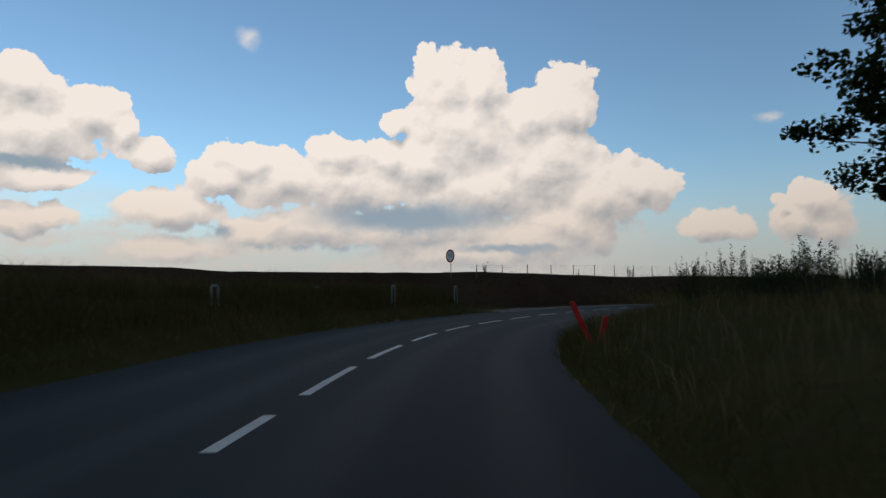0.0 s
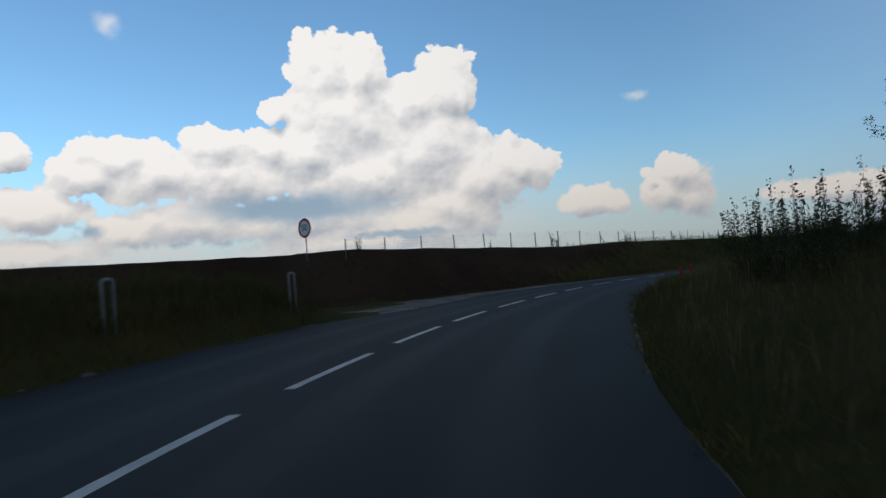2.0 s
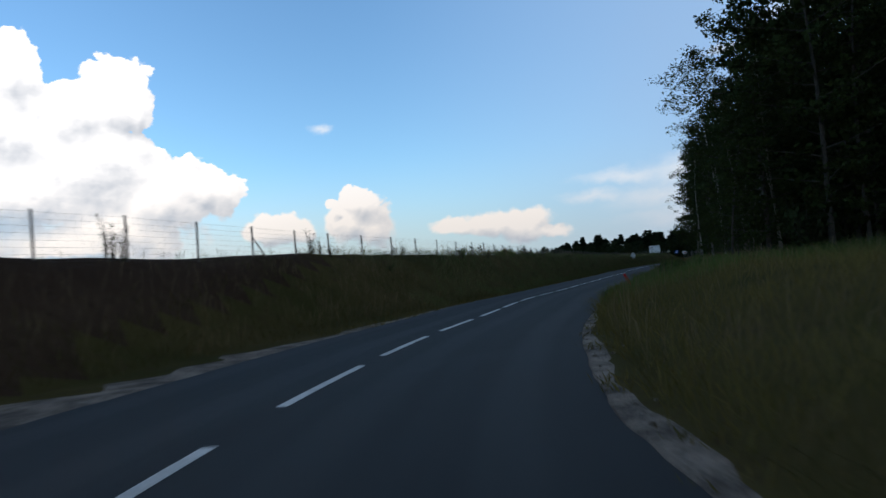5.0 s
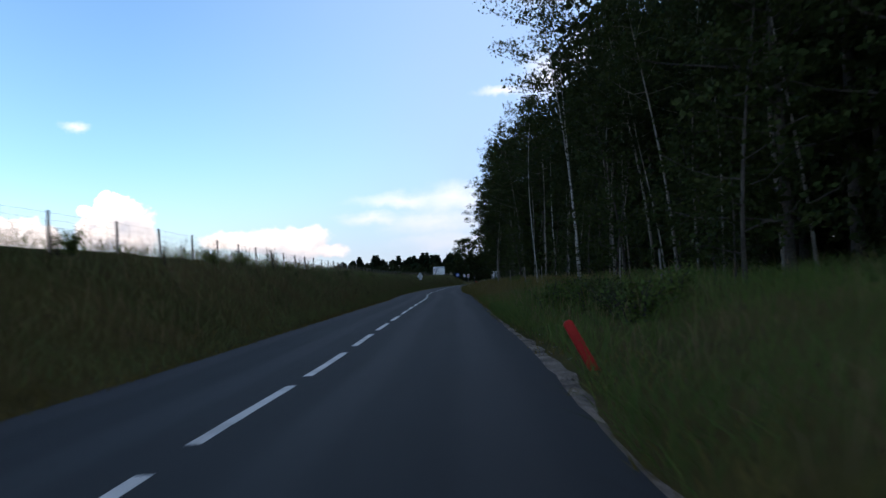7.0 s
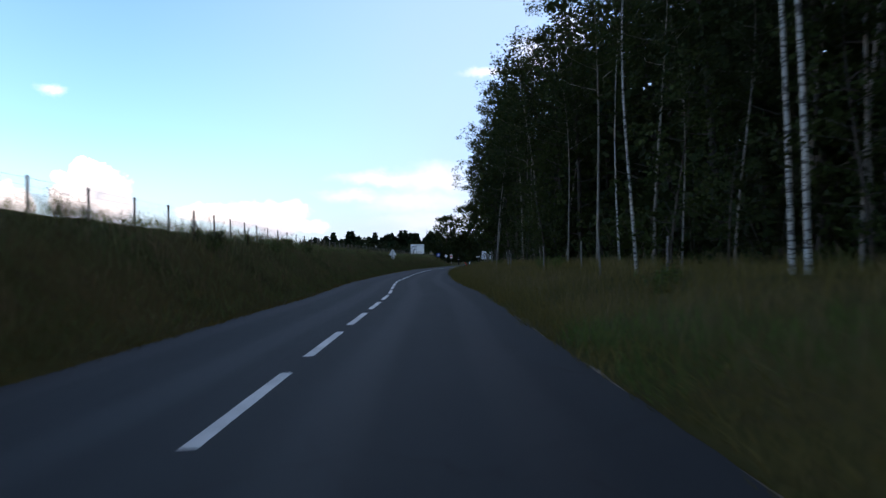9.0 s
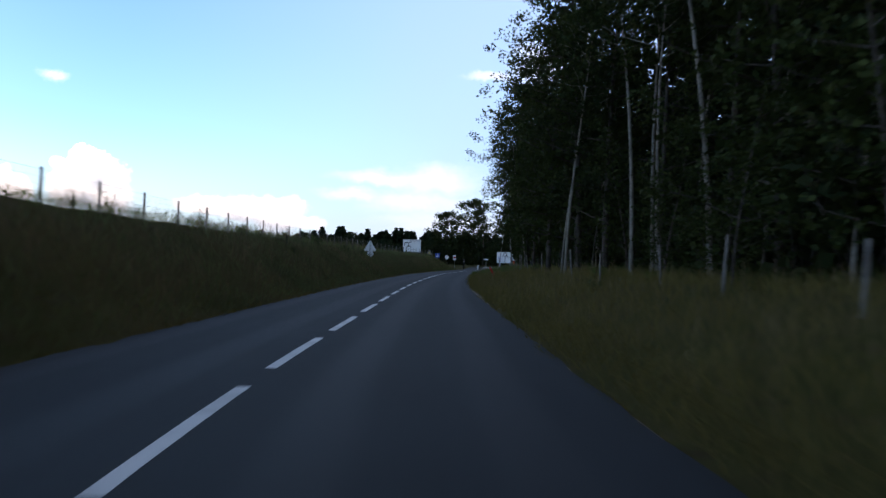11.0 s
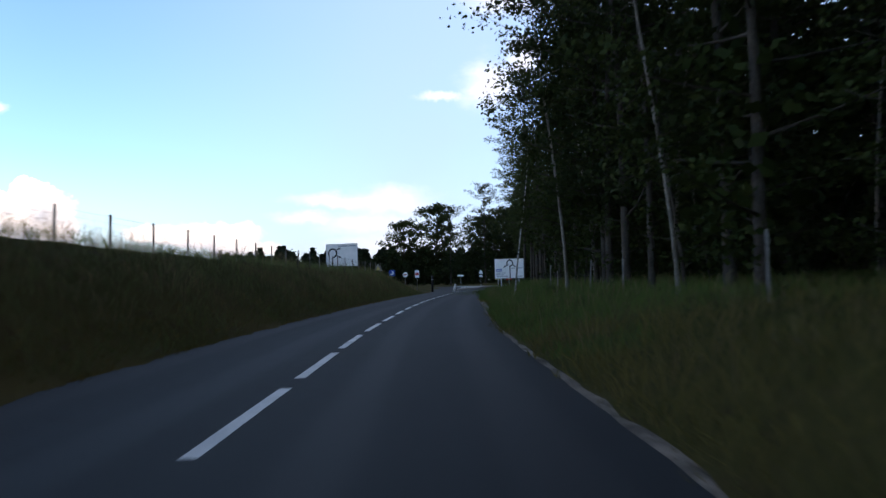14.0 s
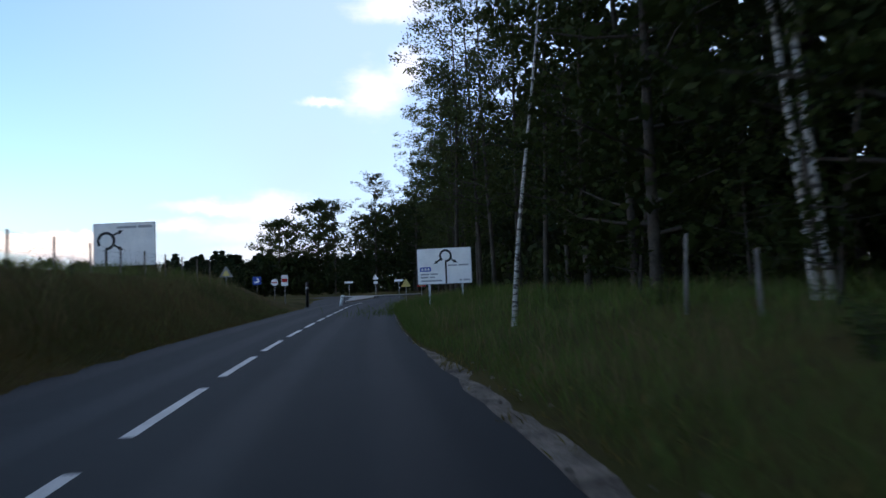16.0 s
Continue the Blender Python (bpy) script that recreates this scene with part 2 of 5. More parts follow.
def make_asphalt():
    m, N, bsdf = material("asphalt", 0.75)
    c = coords(N)
    lane = N.add("ShaderNodeUVMap", uv_map="lane").outputs[0]     # metres along and across the road
    run = N.noise(N.vec("MULTIPLY", lane, (0.05, 1.1, 1.0)), 1.0, 4.0, 0.6)
    patches = N.math("ADD", N.math("MULTIPLY", N.ramp(run, 0.35, 0.68), 0.65), N.math("MULTIPLY", N.ramp(N.noise(c, 0.3, 4.0, 0.6), 0.35, 0.7), 0.35))
    tone = N.mix(patches, (0.0132, 0.0160, 0.0185), (0.0215, 0.0258, 0.0292))
    grain = N.noise(c, 90.0, 2.0, 0.7)
    tone = N.mix(N.math("MULTIPLY", N.ramp(grain, 0.45, 0.75), 0.5), tone, (0.042, 0.047, 0.050))
    # the two wheel paths of each lane, polished and oily
    sep = N.add("ShaderNodeSeparateXYZ")
    N.put(sep.inputs[0], N.vec("ADD", lane, N.vec("SCALE", N.vec("SUBTRACT", N.noise(N.vec("MULTIPLY", lane, (0.04, 0.3, 1.0)), 1.0, 3.0, 0.5, "Color"), (0.5, 0.5, 0.5)), 0.7)))
    across = N.math("ABSOLUTE", N.math("SUBTRACT", N.math("ABSOLUTE", sep.outputs[1]), 1.65))
    track = N.ramp(N.math("ABSOLUTE", N.math("SUBTRACT", across, 0.75)), 0.05, 0.5, 1.0, 0.0)
    tone = N.mix(N.math("MULTIPLY", track, 0.4), tone, (0.0175, 0.018, 0.0195))
    stains = N.ramp(N.noise(c, 1.1, 5.0, 0.65), 0.58, 0.75, 0.0, 0.5)
    tone = N.mix(stains, tone, (0.016, 0.0165, 0.018))
    cracks = N.add("ShaderNodeTexVoronoi", feature="DISTANCE_TO_EDGE")
    N.put(cracks.inputs["Vector"], N.vec("ADD", c, N.vec("SCALE", N.noise(c, 1.5, 4.0, 0.6, "Color"), 0.8)))
    cracks.inputs["Scale"].default_value = 0.35
    worn = N.math("MULTIPLY", N.ramp(cracks.outputs["Distance"], 0.004, 0.014, 0.7, 0.0), N.ramp(N.noise(c, 0.12, 2.0), 0.5, 0.62))
    tone = N.mix(worn, tone, (0.014, 0.014, 0.015))
    N.put(bsdf.inputs["Base Color"], tone)
    N.put(bsdf.inputs["Roughness"], N.ramp(track, 0.0, 1.0, 0.82, 0.74))
    bump(N, bsdf, N.math("ADD", grain, N.cells(c, 120.0)), 0.35, 0.004)
    return m


def make_leaf(name, dark, light):
    m, N, bsdf = material(name, 0.7)
    bsdf.inputs["Specular IOR Level"].default_value = 0.06
    g = N.add("ShaderNodeNewGeometry")
    tone = N.mix(g.outputs["Random Per Island"], dark, light)
    patch = N.ramp(N.noise(g.outputs["Position"], 0.45, 3.0, 0.6), 0.35, 0.65)
    tone = N.mix(N.math("MULTIPLY", patch, 0.4), tone, dark)
    info = N.add("ShaderNodeObjectInfo")
    tone = N.mix(N.math("MULTIPLY", info.outputs["Random"], 0.35), tone, [0.6 * v for v in dark])
    N.put(bsdf.inputs["Base Color"], tone)
    tr = N.add("ShaderNodeBsdfTranslucent")
    N.put(tr.inputs[0], N.mix(0.5, tone, light))
    mixer = N.add("ShaderNodeMixShader")
    mixer.inputs[0].default_value = 0.22
    N.put(mixer.inputs[1], bsdf.outputs[0])
    N.put(mixer.inputs[2], tr.outputs[0])
    N.put(m.node_tree.nodes["Material Output"].inputs[0], mixer.outputs[0])
    return m


def make_birch_bark():
    m, N, bsdf = material("birch_bark", 0.7)
    c = coords(N)
    bands = N.vec("MULTIPLY", c, (7.0, 7.0, 26.0))
    marks = N.ramp(N.noise(bands, 0.55, 4.0, 0.7), 0.50, 0.56)
    base = N.mix(N.noise(c, 1.3, 4.0), (0.27, 0.25, 0.215), (0.44, 0.415, 0.37))
    N.put(bsdf.inputs["Base Color"], N.mix(marks, base, (0.05, 0.045, 0.04)))
    bump(N, bsdf, marks, 0.3, 0.01)
    return m


def make_soil(name, lush, dry, bare, scale, depth):
    m, N, bsdf = material(name, 1.0)
    bsdf.inputs["Specular IOR Level"].default_value = 0.03
    c = coords(N)
    f = N.ramp(N.noise(c, 0.15, 5.0, 0.6), 0.35, 0.65)
    tone = N.mix(f, lush, dry)
    tone = N.mix(N.ramp(N.noise(c, 2.5, 5.0, 0.65), 0.5, 0.75), tone, bare)
    N.put(bsdf.inputs["Base Color"], tone)
    bump(N, bsdf, N.noise(c, scale, 5.0, 0.7), 0.8, depth)
    return m


ASPHALT = make_asphalt()
GROUND = make_soil("meadow_soil", (0.046, 0.049, 0.015), (0.084, 0.070, 0.027), (0.058, 0.042, 0.023), 9.0, 0.06)
# brown ploughed earth; its dark tone also holds the backlit bank's shade
FIELD = make_soil("shaded_ploughed_soil", (0.040, 0.025, 0.017), (0.062, 0.042, 0.028), (0.030, 0.020, 0.014), 3.0, 0.12)
PAINT = two_tone("road_paint", (0.48, 0.48, 0.46), (0.74, 0.74, 0.72), 1.2, 40.0, 0.6, relief=0.3, depth=0.003)
GRAVEL = two_tone("gravel", (0.06, 0.051, 0.042), (0.31, 0.262, 0.216), 1.6, 28.0, 0.95, relief=0.9, depth=0.03)
BARK = two_tone("bark", (0.022, 0.018, 0.014), (0.070, 0.058, 0.046), 1.5, 14.0, 0.9, relief=0.8, depth=0.03)
PALE_BARK = two_tone("pale_bark", (0.085, 0.074, 0.06), (0.23, 0.205, 0.168), 1.2, 12.0, 0.85, relief=0.6, depth=0.02)
BIRCH_BARK = make_birch_bark()
LEAF = make_leaf("leaf", (0.026, 0.040, 0.012), (0.058, 0.076, 0.022))
# lighter leaf: sky light through the open crowns is put into the colour
LEAF_BRIGHT = make_leaf("leaf_bright", (0.040, 0.060, 0.018), (0.085, 0.108, 0.036))
LEAF_COOL = make_leaf("leaf_cool", (0.022, 0.034, 0.013), (0.046, 0.060, 0.022))
NEEDLE = make_leaf("needle", (0.012, 0.024, 0.012), (0.028, 0.045, 0.020))
GRASS = make_leaf("grass_blade", (0.072, 0.070, 0.018), (0.255, 0.188, 0.060))
# grass of the bend and early bank, their shade mixed into the blade colour
SHADED_GRASS = make_leaf("shaded_grass_blade", (0.047, 0.049, 0.016), (0.145, 0.112, 0.042))
BANK_GRASS = make_leaf("bank_grass_blade", (0.070, 0.108, 0.034), (0.225, 0.235, 0.095))
SEED = make_leaf("seed_head", (0.15, 0.105, 0.05), (0.32, 0.24, 0.13))
LUSH_GRASS = make_leaf("lush_grass_blade", (0.050, 0.092, 0.020), (0.160, 0.196, 0.052))
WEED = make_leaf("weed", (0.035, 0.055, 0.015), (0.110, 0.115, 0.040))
STEEL = two_tone("galvanised_steel", (0.30, 0.31, 0.32), (0.45, 0.46, 0.47), 2.0, 30.0, 0.45, 0.7, 0.1, 0.002)
POST = two_tone("weathered_post", (0.10, 0.09, 0.08), (0.22, 0.20, 0.18), 2.0, 25.0, 0.8, 0.0, 0.3, 0.004)
WHITE = two_tone("white_sheet", (0.66, 0.67, 0.67), (0.80, 0.80, 0.79), 1.5, 20.0, 0.45, 0.0, 0.05, 0.001)
BLACK = two_tone("black_film", (0.012, 0.012, 0.014), (0.022, 0.022, 0.024), 2.0, 20.0, 0.5, 0.0, 0.05, 0.001)
RED = two_tone("red_plastic", (0.34, 0.010, 0.008), (0.50, 0.022, 0.016), 3.0, 25.0, 0.5, 0.0, 0.1, 0.002)
BLUE = two_tone("blue_film", (0.02, 0.06, 0.28), (0.03, 0.09, 0.36), 3.0, 25.0, 0.5, 0.0, 0.05, 0.001)
GREY_TEXT = two_tone("grey_film", (0.26, 0.27, 0.29), (0.36, 0.37, 0.38), 3.0, 25.0, 0.6, 0.0, 0.05, 0.001)
YELLOW = two_tone("yellow_sheet", (0.42, 0.33, 0.10), (0.55, 0.44, 0.16), 3.0, 25.0, 0.5, 0.0, 0.05, 0.001)
DULL = two_tone("dull_paint", (0.13, 0.13, 0.12), (0.26, 0.26, 0.25), 2.0, 18.0, 0.7, 0.0, 0.2, 0.003)
CONCRETE = two_tone("concrete", (0.30, 0.29, 0.27), (0.42, 0.41, 0.39), 1.0, 20.0, 0.9, 0.0, 0.4, 0.005)

# ------------------------------------------------------------------ plan
ROAD_POINTS = [(-2.2, -70), (-1.9, -30), (-1.58, -9.92), (-1.97, -1.93), (-1.75, 6.07), (-1.15, 14.04), (0.33, 21.9), (2.99, 29.44),
               (6.42, 36.66), (10.56, 43.5), (15.22, 49.98), (20.77, 55.74), (26.89, 60.89), (33.03, 66.01), (39.6, 70.56),
               (46.11, 75.21), (52.64, 79.84), (59.16, 84.47), (65.7, 89.08), (72.22, 93.72), (78.57, 98.57), (84.98, 103.36),
               (91.59, 107.86), (98.23, 112.33), (104.89, 116.76), (111.59, 121.13), (118.37, 125.37), (125.19, 129.56),
               (132.03, 133.71), (138.97, 137.68), (145.96, 141.57), (153.03, 145.33), (160.15, 148.96), (174, 155.7),
               (190, 163.2), (210, 171.4), (231, 181.3), (268, 199)]


def spline(points, step):
    """An even polyline through the points."""
    pts = np.array(points, float)
    ext = np.vstack([2 * pts[0] - pts[1], pts, 2 * pts[-1] - pts[-2]])
    fine = []
    for k in range(1, len(ext) - 2):
        a, b, c, d = ext[k - 1:k + 3]
        for u in np.linspace(0, 1, 40, endpoint=False):
            fine.append(0.5 * (2 * b + (c - a) * u + (2 * a - 5 * b + 4 * c - d) * u * u + (3 * b - a - 3 * c + d) * u ** 3))
    fine = np.array(fine + [ext[-2]])
    run = np.r_[0, np.cumsum(np.linalg.norm(np.diff(fine, axis=0), axis=1))]
    grid = np.arange(0, run[-1], step)
    return np.stack([np.interp(grid, run, fine[:, k]) for k in (0, 1)], 1), grid


LINE, RUN = spline(ROAD_POINTS, 0.5)
_start = int(np.linalg.norm(LINE - (-1.58, -9.92), axis=1).argmin())
RUN = RUN - RUN[_start]
TANGENT = np.gradient(LINE, axis=0)
TANGENT /= np.linalg.norm(TANGENT, axis=1)[:, None]


def at_road(s, off, z=0.0):
    """The place at s metres along the road and off metres to the left of its middle line."""
    x, y = np.interp(s, RUN, LINE[:, 0]), np.interp(s, RUN, LINE[:, 1])
    tx, ty = np.interp(s, RUN, TANGENT[:, 0]), np.interp(s, RUN, TANGENT[:, 1])
    k = 1 / np.hypot(tx, ty)
    return Vector((float(x - ty * k * off), float(y + tx * k * off), z))


def heading(s):
    tx, ty = np.interp(s, RUN, TANGENT[:, 0]), np.interp(s, RUN, TANGENT[:, 1])
    return math.degrees(math.atan2(-tx, ty))


def road_coords(xy):
    """Arc length and signed offset (left positive) of each place."""
    xy = np.atleast_2d(np.asarray(xy, float))
    s, off = np.empty(len(xy)), np.empty(len(xy))
    for a in range(0, len(xy), 4000):
        q = xy[a:a + 4000]
        k = ((q[:, None, :] - LINE[None]) ** 2).sum(-1).argmin(1)
        d, t = q - LINE[k], TANGENT[k]
        along = (d * t).sum(1)
        side = t[:, 0] * d[:, 1] - t[:, 1] * d[:, 0]
        far = np.linalg.norm(d, axis=1)
        s[a:a + 4000] = RUN[k] + along
        off[a:a + 4000] = np.where(side >= 0, 1, -1) * far
    return s, off


def edge_left(s):
    return np.interp(s, [-80, 22, 32, 40, 46, 50, 59, 66, 70, 76, 100, 128, 160, 250, 268, 285, 300, 330], [3.8, 4.0, 3.9, 4.3, 4.3, 3.4, 3.9, 3.0, 2.75, 2.7, 2.75, 2.85, 2.8, 3.0, 3.1, 5.5, 7.5, 8.5])


def edge_right(s):
    return np.interp(s, [-80, 22, 30, 40, 50, 58, 65, 75, 94, 116, 155, 174, 205, 224, 243, 300], [3.2, 3.35, 3.6, 4.0, 3.9, 3.7, 3.25, 3.15, 3.2, 3.3, 3.35, 3.05, 3.1, 3.3, 3.1, 3.2])


# the top of the bank: the field's edge, with the wire fence on it
_k = [(-160, -62), (-25.5, 39.2), (-8, 51.5), (-1.5, 54.2), (2.5, 52.6), (6.7, 55.6), (11.2, 59.2), (15.65, 62.9), (20.06, 66.3), (24.55, 69.6)]
_k += [tuple(at_road(s, o)[:2]) for s, o in ((90, 7.9), (105, 7.0), (120, 6.9), (140, 6.85), (160, 6.8), (180, 6.75), (205, 6.7), (230, 6.7), (252, 7.0), (268, 8.2), (284, 12.0), (305, 18.0), (330, 28.0))]
CREST, CREST_RUN = spline(_k, 1.0)
_ct = np.gradient(CREST, axis=0)
_ct /= np.linalg.norm(_ct, axis=1)[:, None]


def smooth(x, a, b):
    u = np.clip((x - a) / (b - a), 0, 1)
    return u * u * (3 - 2 * u)


ROUND = at_road(336, 0)


def crest_side(xy):
    """Metres beyond the top of the bank, negative on the road's side."""
    beyond = np.empty(len(xy))
    for a in range(0, len(xy), 4000):
        q = xy[a:a + 4000]
        k = ((q[:, None, :] - CREST[None]) ** 2).sum(-1).argmin(1)
        d, t = q - CREST[k], _ct[k]
        side = t[:, 0] * d[:, 1] - t[:, 1] * d[:, 0]
        beyond[a:a + 4000] = np.where(side >= 0, 1, -1) * np.linalg.norm(d, axis=1)
    return beyond


def heights(xy):
    """Height of the ground at each place."""
    xy = np.atleast_2d(np.asarray(xy, float))
    s, off = road_coords(xy)
    beyond = crest_side(xy)
    top = np.interp(s, [20, 58, 65, 76, 100, 150, 200, 235, 255, 270, 290, 320], [2.74, 2.74, 2.62, 2.42, 2.31, 2.13, 2.05, 1.95, 1.85, 1.6, 0.9, 0.6])
    bank = top * smooth(beyond, -4.1, 0.2)
    el, er = edge_left(s), edge_right(s)
    left = bank + 0.25 * smooth(off, el + 0.2, el + 1.7) * (1 - smooth(s, 44, 48) * (1 - smooth(s, 76, 86)))
    island = smooth(off, el, el + 2.2) * (1 - smooth(off, 7.0, 10.0)) * smooth(s, -30, 5) * (1 - smooth(s, 45, 50)) * 0.85
    left = left + island
    right = 0.75 * smooth(-off, er, er + 5.0) + 0.25 * smooth(-off, er + 5, er + 14)
    right = right * np.interp(s, [-80, 10, 40, 60, 290, 320], [1.0, 1.1, 0.9, 1.0, 0.95, 0.4])
    z = np.where(off > 0, left, right)
    wob = np.array([noise.noise((x * 0.23, y * 0.23, 0)) + 0.5 * noise.noise((x * 0.7, y * 0.7, 5)) for x, y in xy])
    z = z + 0.10 * wob * smooth(np.abs(off), 4.5, 7.0) * np.where(off > 0, 1 - smooth(beyond, -3.5, -0.5), 1.0)
    under = np.where(off > 0, off < el + 0.3, -off < er + 0.2) & (s < 326)
    ring = np.hypot(xy[:, 0] - ROUND[0], xy[:, 1] - ROUND[1])
    z = z * smooth(ring, 14.5, 22.0)
    return np.where(under | (ring < 14.6), -0.06, z - 0.03)


# ------------------------------------------------------------------ mesh helpers


def mesh_from(name, verts, faces, mat, smooth_faces=False, normals=None):
    me = bpy.data.meshes.new(name)
    verts = np.asarray(verts, np.float32).reshape(-1, 3)
    faces = np.asarray(faces, np.int32)
    n = faces.shape[1]
    me.vertices.add(len(verts))
    me.vertices.foreach_set("co", verts.ravel())
    me.loops.add(faces.size)
    me.loops.foreach_set("vertex_index", faces.ravel())
    me.polygons.add(len(faces))
    me.polygons.foreach_set("loop_start", np.arange(0, faces.size, n, dtype=np.int32))
    me.update(calc_edges=True)
    me.validate()
    if smooth_faces:
        me.polygons.foreach_set("use_smooth", np.ones(len(faces), bool))
    if normals is not None:
        me.polygons.foreach_set("use_smooth", np.ones(len(faces), bool))
        me.normals_split_custom_set_from_vertices(normals)
    me.materials.append(mat)
    return me


def child(ob, parent):
    ob.parent = parent
    return ob


def part(name, bm, mat, parent=None, label=""):
    me = bpy.data.meshes.new(name)
    bm.normal_update()
    bm.to_mesh(me)
    bm.free()
    me.materials.append(mat)
    ob = new(name, me)
    if parent is not None:
        ob.parent = parent
    if label:
        tagged(ob, label)
    return ob


def thing(name, m, label, category, group="", kind=""):
    ob = new(name)
    ob.matrix_basis = m
    ob.empty_display_size = 0.2
    return tagged(ob, label, category, group, kind)


def bm_tube(bm, path, radii, sides=8, caps=True):
    """A tapered tube along the path."""
    rings = []
    path = [Vector(p) for p in path]
    for k, p in enumerate(path):
        t = (path[min(k + 1, len(path) - 1)] - path[max(k - 1, 0)]).normalized()
        side = t.cross(Vector((0.31, 0.95, 0.05))).normalized()
        up = side.cross(t)
        r = radii[k] if isinstance(radii, (list, tuple)) else radii
        rings.append([bm.verts.new(p + (side * math.cos(a) + up * math.sin(a)) * r) for a in (2 * math.pi * j / sides for j in range(sides))])
    for a, b in zip(rings, rings[1:]):
        for j in range(sides):
            f = bm.faces.new((a[j], a[(j + 1) % sides], b[(j + 1) % sides], b[j]))
            f.smooth = True
    if caps:
        bm.faces.new(rings[0][::-1])
        bm.faces.new(rings[-1])


def bm_box(bm, lo, hi, bevel=0.0):
    r = bmesh.ops.create_cube(bm, size=1.0)
    lo, hi = Vector(lo), Vector(hi)
    for v in r["verts"]:
        v.co = Vector([(lo[k] + hi[k]) / 2 + v.co[k] * (hi[k] - lo[k]) for k in range(3)])
    if bevel:
        edges = {e for v in r["verts"] for e in v.link_edges}
        bmesh.ops.bevel(bm, geom=list(edges), offset=bevel, segments=2, affect="EDGES")


def bm_plate(bm, outline, y0, y1):
    """A plate in the x-z plane between y0 and y1."""
    a = [bm.verts.new((x, y0, z)) for x, z in outline]
    b = [bm.verts.new((x, y1, z)) for x, z in outline]
    n = len(outline)
    bm.faces.new(a)
    bm.faces.new(b[::-1])
    for k in range(n):
        bm.faces.new((a[k], b[k], b[(k + 1) % n], a[(k + 1) % n]))
    bmesh.ops.recalc_face_normals(bm, faces=bm.faces)


def ring_plate(bm, cx, cz, r0, r1, y0, y1, a0=0.0, a1=360.0, n=40):
    closed = a1 - a0 >= 359.9
    ang = [radians(a0 + (a1 - a0) * k / n) for k in range(n if closed else n + 1)]
    q = [[bm.verts.new((cx + r * math.sin(a), y, cz + r * math.cos(a))) for r in (r0, r1) for y in (y0, y1)] for a in ang]
    pairs = list(zip(q, q[1:])) + ([(q[-1], q[0])] if closed else [])
    for a, b in pairs:
        for i, j in ((0, 1), (1, 3), (3, 2), (2, 0)):
            bm.faces.new((a[i], a[j], b[j], b[i]))
    bmesh.ops.recalc_face_normals(bm, faces=bm.faces)


def round_rect(w, h, r, x=0.0, z=0.0, n=5):
    pts = []
    for cx, cz, a0 in ((w / 2 - r, h / 2 - r, 0), (w / 2 - r, -h / 2 + r, 90), (-w / 2 + r, -h / 2 + r, 180), (-w / 2 + r, h / 2 - r, 270)):
        for k in range(n + 1):
            a = radians(a0 + 90 * k / n)
            pts.append((x + cx + r * math.sin(a), z + cz + r * math.cos(a)))
    return pts


def circle(r, n=36, x=0.0, z=0.0):
    return [(x + r * math.sin(2 * math.pi * k / n), z + r * math.cos(2 * math.pi * k / n)) for k in range(n)]


def z_at(x, y):
    return float(heights([(x, y)])[0])


# ------------------------------------------------------------------ ground and road


def build_ground():
    def axis(lo, hi, step):
        inner = np.arange(lo, hi + 0.01, step)
        far = np.array([4, 10, 20, 40, 80, 160, 320, 640, 1300, 2600, 4200])
        return np.r_[(lo - far)[::-1], inner, hi + far]

    gx, gy = axis(-50, 290, 1.0), axis(-30, 250, 1.0)
    X, Y = np.meshgrid(gx, gy, indexing="ij")
    xy = np.stack([X.ravel(), Y.ravel()], 1)
    z = heights(xy)
    n, m = len(gx), len(gy)
    idx = np.arange(n * m).reshape(n, m)
    faces = np.stack([idx[:-1, :-1], idx[1:, :-1], idx[1:, 1:], idx[:-1, 1:]], -1).reshape(-1, 4)
    me = mesh_from("ground", np.c_[xy, z], faces, GROUND, True)
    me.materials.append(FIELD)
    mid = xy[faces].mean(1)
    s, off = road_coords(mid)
    # the field, and the early bank face darkened with the same soil
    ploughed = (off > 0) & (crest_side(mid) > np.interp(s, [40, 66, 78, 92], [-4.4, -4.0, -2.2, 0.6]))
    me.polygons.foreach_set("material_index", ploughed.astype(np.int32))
    ob = new("ground", me)
    tagged(ob, "uneven meadow ground with earth bank and verges", "ground", kind="structure")


def strip(name, s0, s1, inner, outer, z, mat, step=0.5, n=2, droop=0.0):
    """A band along the road between two offsets, each a function of s."""
    ss = np.arange(s0, s1 + 0.01, step)
    verts = []
    for s in ss:
        a, b = float(inner(s)), float(outer(s))
        for k in range(n + 1):
            o = a + (b - a) * k / n
            verts.append(at_road(s, o, z - droop * (k == n or k == 0)))
    w = n + 1
    faces = [(i * w + k, (i + 1) * w + k, (i + 1) * w + k + 1, i * w + k + 1) for i in range(len(ss) - 1) for k in range(n)]
    faces = [f[::-1] for f in faces] if inner(s0) < outer(s0) else faces
    me = mesh_from(name, [tuple(v) for v in verts], faces, mat)
    lane = np.array([(s, inner(s) + (outer(s) - inner(s)) * k / n) for s in ss for k in range(w)], np.float32)
    me.uv_layers.new(name="lane").data.foreach_set("uv", lane[np.asarray(faces).ravel()].ravel())
    return new(name, me)


def shoulder_right(s):
    return np.interp(s, [0, 55, 63, 68, 74, 80, 90, 95, 100, 112, 165, 173, 180, 198, 206, 216, 221, 230, 234], [0.05, 0.08, 0.6, 0.75, 0.45, 0.04, 0.15, 0.6, 0.3, 0.1, 0.05, 0.36, 0.06, 0.3, 0.26, 0.12, 0.75, 0.6, 0.1])


